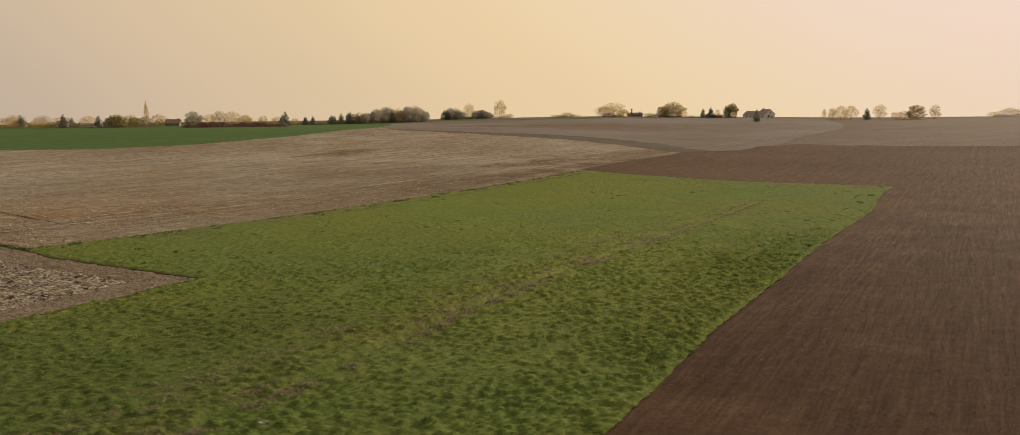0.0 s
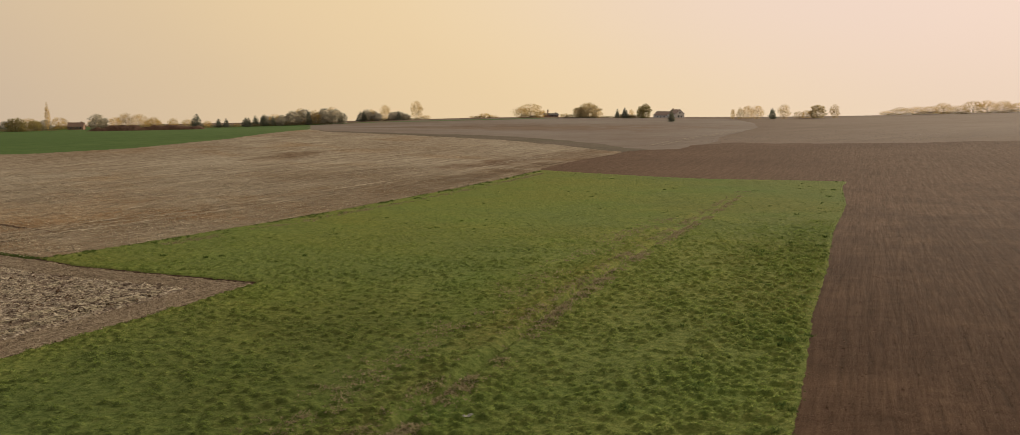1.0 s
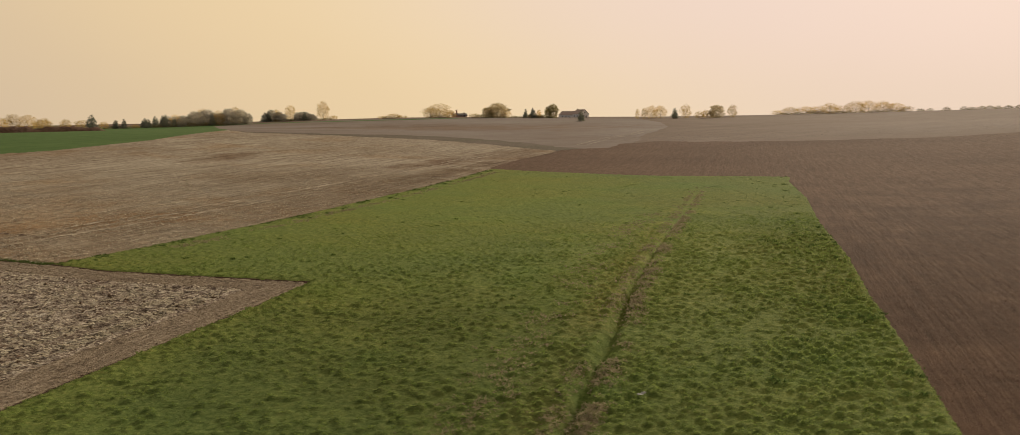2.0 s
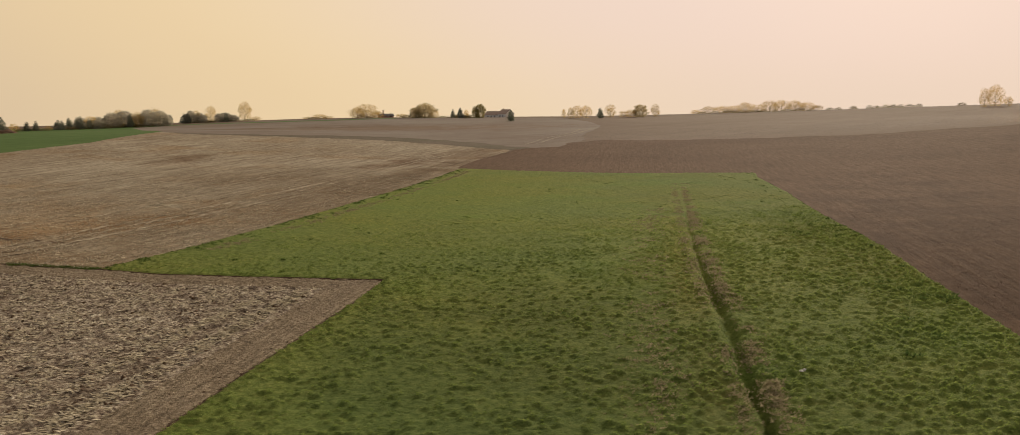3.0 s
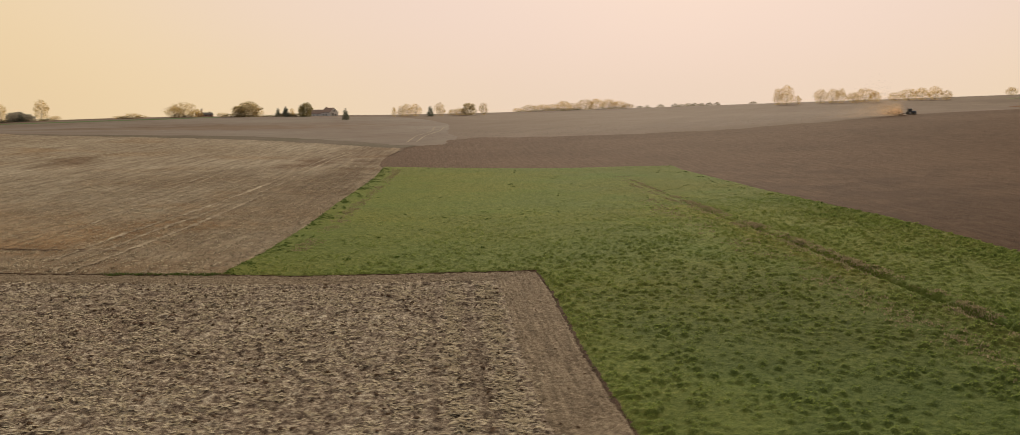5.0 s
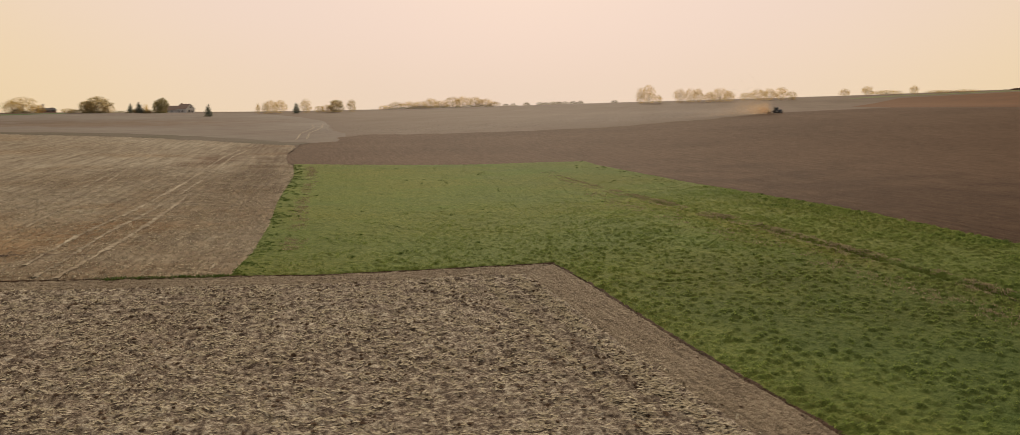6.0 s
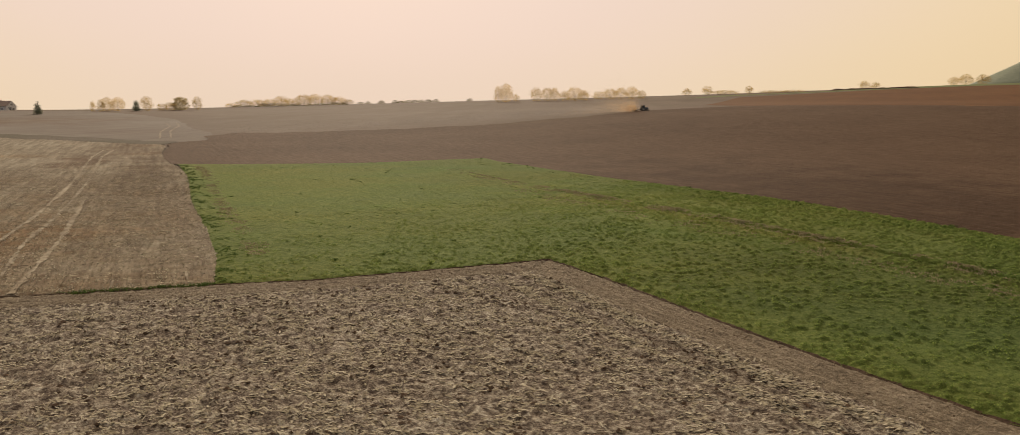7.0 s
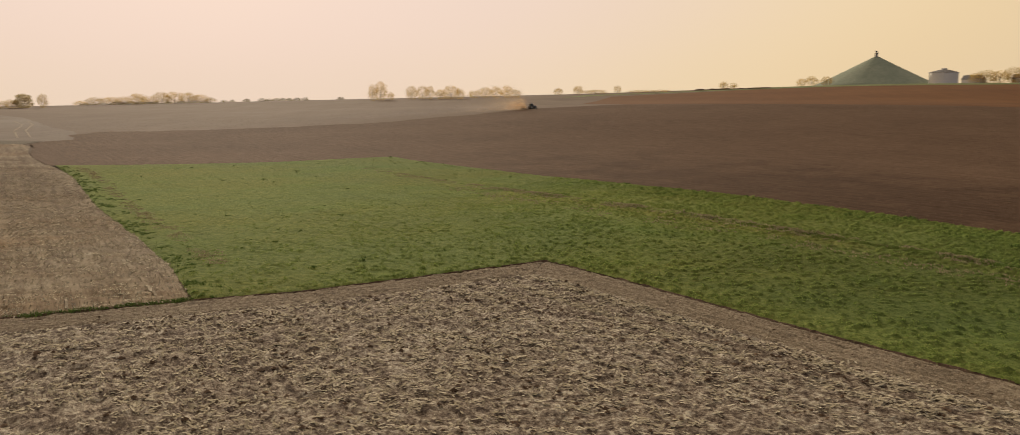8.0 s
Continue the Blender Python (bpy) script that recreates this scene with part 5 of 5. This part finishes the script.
def tractor(x, y, turn):
    t = thing("tractor", x, y, float(height(x, y)) + 0.05, "dark blue tractor working the field edge", "tractor", "", turn)
    t.scale = (0.84, 0.84, 0.84)
    bonnet = boxed(0.3, -0.5, 1.0, 2.6, 0.5, 1.95, bevel=0.12)
    part("bonnet", bonnet, M_PAINT, t)
    part("chassis", boxed(-1.2, -0.4, 0.7, 2.4, 0.4, 1.05, bevel=0.05), M_IRON, t)
    cab = part("cab", boxed(-1.3, -0.85, 1.0, 0.3, 0.85, 1.75, bevel=0.08), M_PAINT, t)
    for px, py in ((-1.2, -0.8), (-1.2, 0.74), (0.16, -0.8), (0.16, 0.74)):
        part("pillar", boxed(px, py, 1.75, px + 0.08, py + 0.08, 2.9), M_PAINT, cab)
    part("windscreen", boxed(0.2, -0.7, 1.75, 0.23, 0.7, 2.86), M_GLASS, cab)
    part("rear_window", boxed(-1.2, -0.7, 1.75, -1.17, 0.7, 2.86), M_GLASS, cab)
    for sy in (-0.78, 0.76):
        part("side_window", boxed(-1.1, sy, 1.75, 0.14, sy + 0.02, 2.86), M_GLASS, cab)
    part("cab_roof", boxed(-1.45, -0.95, 2.88, 0.42, 0.95, 3.1, bevel=0.07), M_RIM, cab)
    part("exhaust", turned_profile(bmesh.new(), [(0.06, 1.9), (0.06, 2.9), (0.08, 2.95)], 10, 0.55, -0.55), M_IRON, t)
    for sy in (-1.0, 1.0):
        wheel(t, -0.75, sy, 0.95, 0.62)
        wheel(t, 1.9, sy * 0.9, 0.65, 0.45)
        part("mudguard", boxed(-1.5, sy - 0.3, 1.92, 0.0, sy + 0.3, 2.0, bevel=0.03), M_PAINT, t)
    for sy in (-0.3, 0.3):
        part("headlight", turned_profile(bmesh.new(), [(0.1, 0), (0.1, 0.05)], 12, 2.45, sy), M_RIM, t).location = (0.1, 0, 1.5)
    a = radians(turn)
    h = thing("harrow", x - 3.4 * math.cos(a), y - 3.4 * math.sin(a), float(height(x, y)) + 0.05, "dusty steel harrow hitched behind the tractor", "farm implement", "", turn)
    part("frame", boxed(-0.8, -2.0, 0.55, 0.2, 2.0, 0.7, bevel=0.03), M_STEEL, h)
    part("drawbar", boxed(0.2, -0.08, 0.5, 2.2, 0.08, 0.66), M_STEEL, h)
    for k in range(9):
        part("tine", boxed(-0.7 + 0.5 * (k % 2), -1.9 + 0.46 * k, -0.1, -0.64 + 0.5 * (k % 2), -1.84 + 0.46 * k, 0.56), M_STEEL, h)
    part("roller", turned_profile(bmesh.new(), [(0.28, -1.95), (0.28, 1.95)], 14), M_STEEL, h).matrix_basis = pose(-1.1, 0, 0.28, 90)


TRACTOR = (283.5, 131.5)
tractor(*TRACTOR, -33)


def airy_material(name, color, cover):
    """Floating dust so thin that most light passes straight through each wisp."""
    m = bpy.data.materials.new(name)
    m.use_nodes = True
    nt = m.node_tree
    nt.nodes.remove(nt.nodes["Principled BSDF"])
    d, t, c = (nt.nodes.new("ShaderNodeBsdf" + k) for k in ("Diffuse", "Translucent", "Transparent"))
    d.inputs["Color"].default_value = t.inputs["Color"].default_value = (*color, 1)
    a, b = nt.nodes.new("ShaderNodeMixShader"), nt.nodes.new("ShaderNodeMixShader")
    a.inputs[0].default_value, b.inputs[0].default_value = 0.5, cover
    for x, y in ((d.outputs[0], a.inputs[1]), (t.outputs[0], a.inputs[2]), (c.outputs[0], b.inputs[1]), (a.outputs[0], b.inputs[2]), (b.outputs[0], nt.nodes["Material Output"].inputs["Surface"])):
        nt.links.new(x, y)
    return m


def dust_plume():
    """Fine flakes of raised soil drifting behind the harrow."""
    n = 20000
    back = rng.gamma(1.2, 7.0, n)
    across = rng.normal(0, 1, n) * (1.2 + back * 0.10)
    up = np.minimum(rng.gamma(1.8, 0.5, n), 3.0) * rng.uniform(0.4, 1.0, n) * (2.6 + np.minimum(back, 12) * 0.30) * np.clip(1.3 - back / 40, 0.15, 1)
    a = radians(-33)
    x = TRACTOR[0] - (3.5 + back) * math.cos(a) - across * math.sin(a)
    y = TRACTOR[1] - (3.5 + back) * math.sin(a) + across * math.cos(a)
    z = height(x, y) + 0.15 + up
    s = rng.uniform(0.05, 0.15, n)
    v = np.stack([x, y, z], -1)[:, None] + rng.normal(0, 1, (n, 3, 3)) * s[:, None, None]
    stuff("dust", v.reshape(-1, 3), np.arange(n * 3).reshape(-1, 3), M_DUST, "backlit tan dust drifting behind the harrow", "dust")


def hanging_dust():
    """Thin dust still hanging over the strip that the harrow has just worked."""
    n = 38000
    back = 12 + 190 * rng.uniform(0, 1, n) ** 1.2
    across = rng.normal(0, 1, n) * (4 + back * 0.09)
    a = radians(-33)
    x = TRACTOR[0] - back * math.cos(a) - across * math.sin(a)
    y = TRACTOR[1] - back * math.sin(a) + across * math.cos(a)
    z = height(x, y) + 0.3 + np.minimum(rng.gamma(2.0, 1.0, n), 6.0)
    s = rng.uniform(0.08, 0.2, n)
    v = np.stack([x, y, z], -1)[:, None] + rng.normal(0, 1, (n, 3, 3)) * s[:, None, None] * np.array([1.0, 1.0, 0.6])
    stuff("dust", v.reshape(-1, 3), np.arange(n * 3).reshape(-1, 3), M_THIN_DUST, "thin grey dust hanging low over the harrowed field", "dust")


M_DUST = airy_material("drifting_dust", (0.8, 0.62, 0.42), 0.35)
M_THIN_DUST = airy_material("hanging_dust", (0.60, 0.60, 0.64), 0.10)
dust_plume()
hanging_dust()


def white_sheet(x, y):
    """A crumpled scrap of white plastic lying in the meadow."""
    n = 9
    gx, gy = np.meshgrid(np.linspace(-0.26, 0.26, n), np.linspace(-0.11, 0.11, n))
    gz = 0.16 * rough(gx * 3, gy * 3, 0.5, 95) + 0.05
    z = float(meadow_top(np.array([x]), np.array([y]), np.array([9.0]))[0])
    ids = np.arange(n * n).reshape(n, n)
    q = np.stack([ids[:-1, :-1], ids[:-1, 1:], ids[1:, 1:], ids[1:, :-1]], -1).reshape(-1, 4)
    ob = new("plastic_sheet", mesh_from("plastic_sheet", np.stack([gx, gy, gz], -1).reshape(-1, 3), q, M_WHITE))
    ob.matrix_basis = pose(x, y, z, 0, 0, 25)
    tagged(ob, "crumpled white plastic scrap lying in the grass", "litter")


white_sheet(17.3, -39.6)


def wheel_track(line, wide, label, lift=0.085, relief=True, name="wheel_track", material=None):
    """A pale pressed wheel mark lying on a field, broken and uneven in breadth."""
    line = np.array(line, float)
    seg = np.r_[0, np.cumsum(np.hypot(*np.diff(line, axis=0).T))]
    t = np.arange(0, seg[-1], 0.45)
    cx, cy = np.interp(t, seg, line[:, 0]), np.interp(t, seg, line[:, 1])
    dx, dy = np.gradient(cx), np.gradient(cy)
    l = np.hypot(dx, dy)
    w = wide * np.clip(0.9 * rough(cx, cy, 5.0, 96) + 0.5 * rough(cx, cy, 1.1, 97), 0.2, 1.3)
    rows = []
    for s in (-1, 0, 1):
        side = s * w + 0.1 * (rough(cx, cy, 1.7, 98) - 0.5)
        x, y = cx - dy / l * side, cy + dx / l * side
        z = height(x, y) + lift + 0.02 * (s == 0)
        if relief:
            z = z + 0.05 + pale_relief(x, y, np.full(len(x), 9.0))
        rows.append(np.stack([x, y, z], -1))
    k = len(t)
    ids = np.arange(3 * k).reshape(3, k)
    q = np.stack([ids[:-1, :-1], ids[:-1, 1:], ids[1:, 1:], ids[1:, :-1]], -1).reshape(-1, 4)
    ob = new(name, mesh_from(name, np.concatenate(rows), q, material or M_STUBBLE_PALE))
    tagged(ob, label, "track", kind="structure")


M_STUBBLE_PALE = field_material("pressed_straw", [(0.3, (0.27, 0.23, 0.175)), (0.7, (0.48, 0.43, 0.34))], (0.7, 0.66, 0.62), 0.12, 0.8, 4.0, None, 0.0, 1.0, 0.03, 2.5)

MARK = "pale pressed wheel mark through the stubble"
wheel_track([(-39.5, 34), (-28.5, 52.1), (-14.7, 71.8), (9.7, 108.8), (44.6, 164.8), (59.1, 184.9)], 0.32, MARK)
wheel_track([(-37.5, 31.5), (-26.5, 50.1), (-12.8, 70.0), (11.8, 107.5), (46.5, 163.6), (62, 185)], 0.32, MARK)
wheel_track([(-39.1, 25.6), (-31.3, 37.0), (-23.8, 48.2), (-14.0, 63.8), (1.3, 88.5)], 0.32, "bright straw line pressed by a wheel")
wheel_track([(-40.6, 27.2), (-36.5, 33.2)], 0.4, "bright straw line pressed by a wheel")
wheel_track([(-32, 62), (-24.3, 76.1), (-11.8, 98.5), (8.6, 138.5), (40, 195)], 0.3, MARK)
wheel_track([(-30, 72), (-19.1, 91.0), (-7.8, 112.0), (10, 144)], 0.3, MARK)
wheel_track([(-27.0, 20.0), (-26.2, 21.4), (-25.0, 23.0)], 0.2, "short pale straw scrape near the bank")
wheel_track([(-33.0, 21.9), (-32.2, 23.0), (-30.9, 24.8)], 0.16, "short pale straw scrape near the bank")
for shift in (0.0, 4.2):
    wheel_track([(100 + shift, 222), (122 + shift, 256), (150 + shift, 292), (172 + shift * 1.5, 330)], 0.3, "pale curving wheel mark on the far stubble", 0.17, False)
wheel_track([(-80, 71.5), (-62, 58.5), (-47.6, 47.9), (-39.5, 42), (-32.1, 36.5)], 0.3, "dark furrow across the stubble beside the bank", 0.1, True, "furrow", M_CUT)
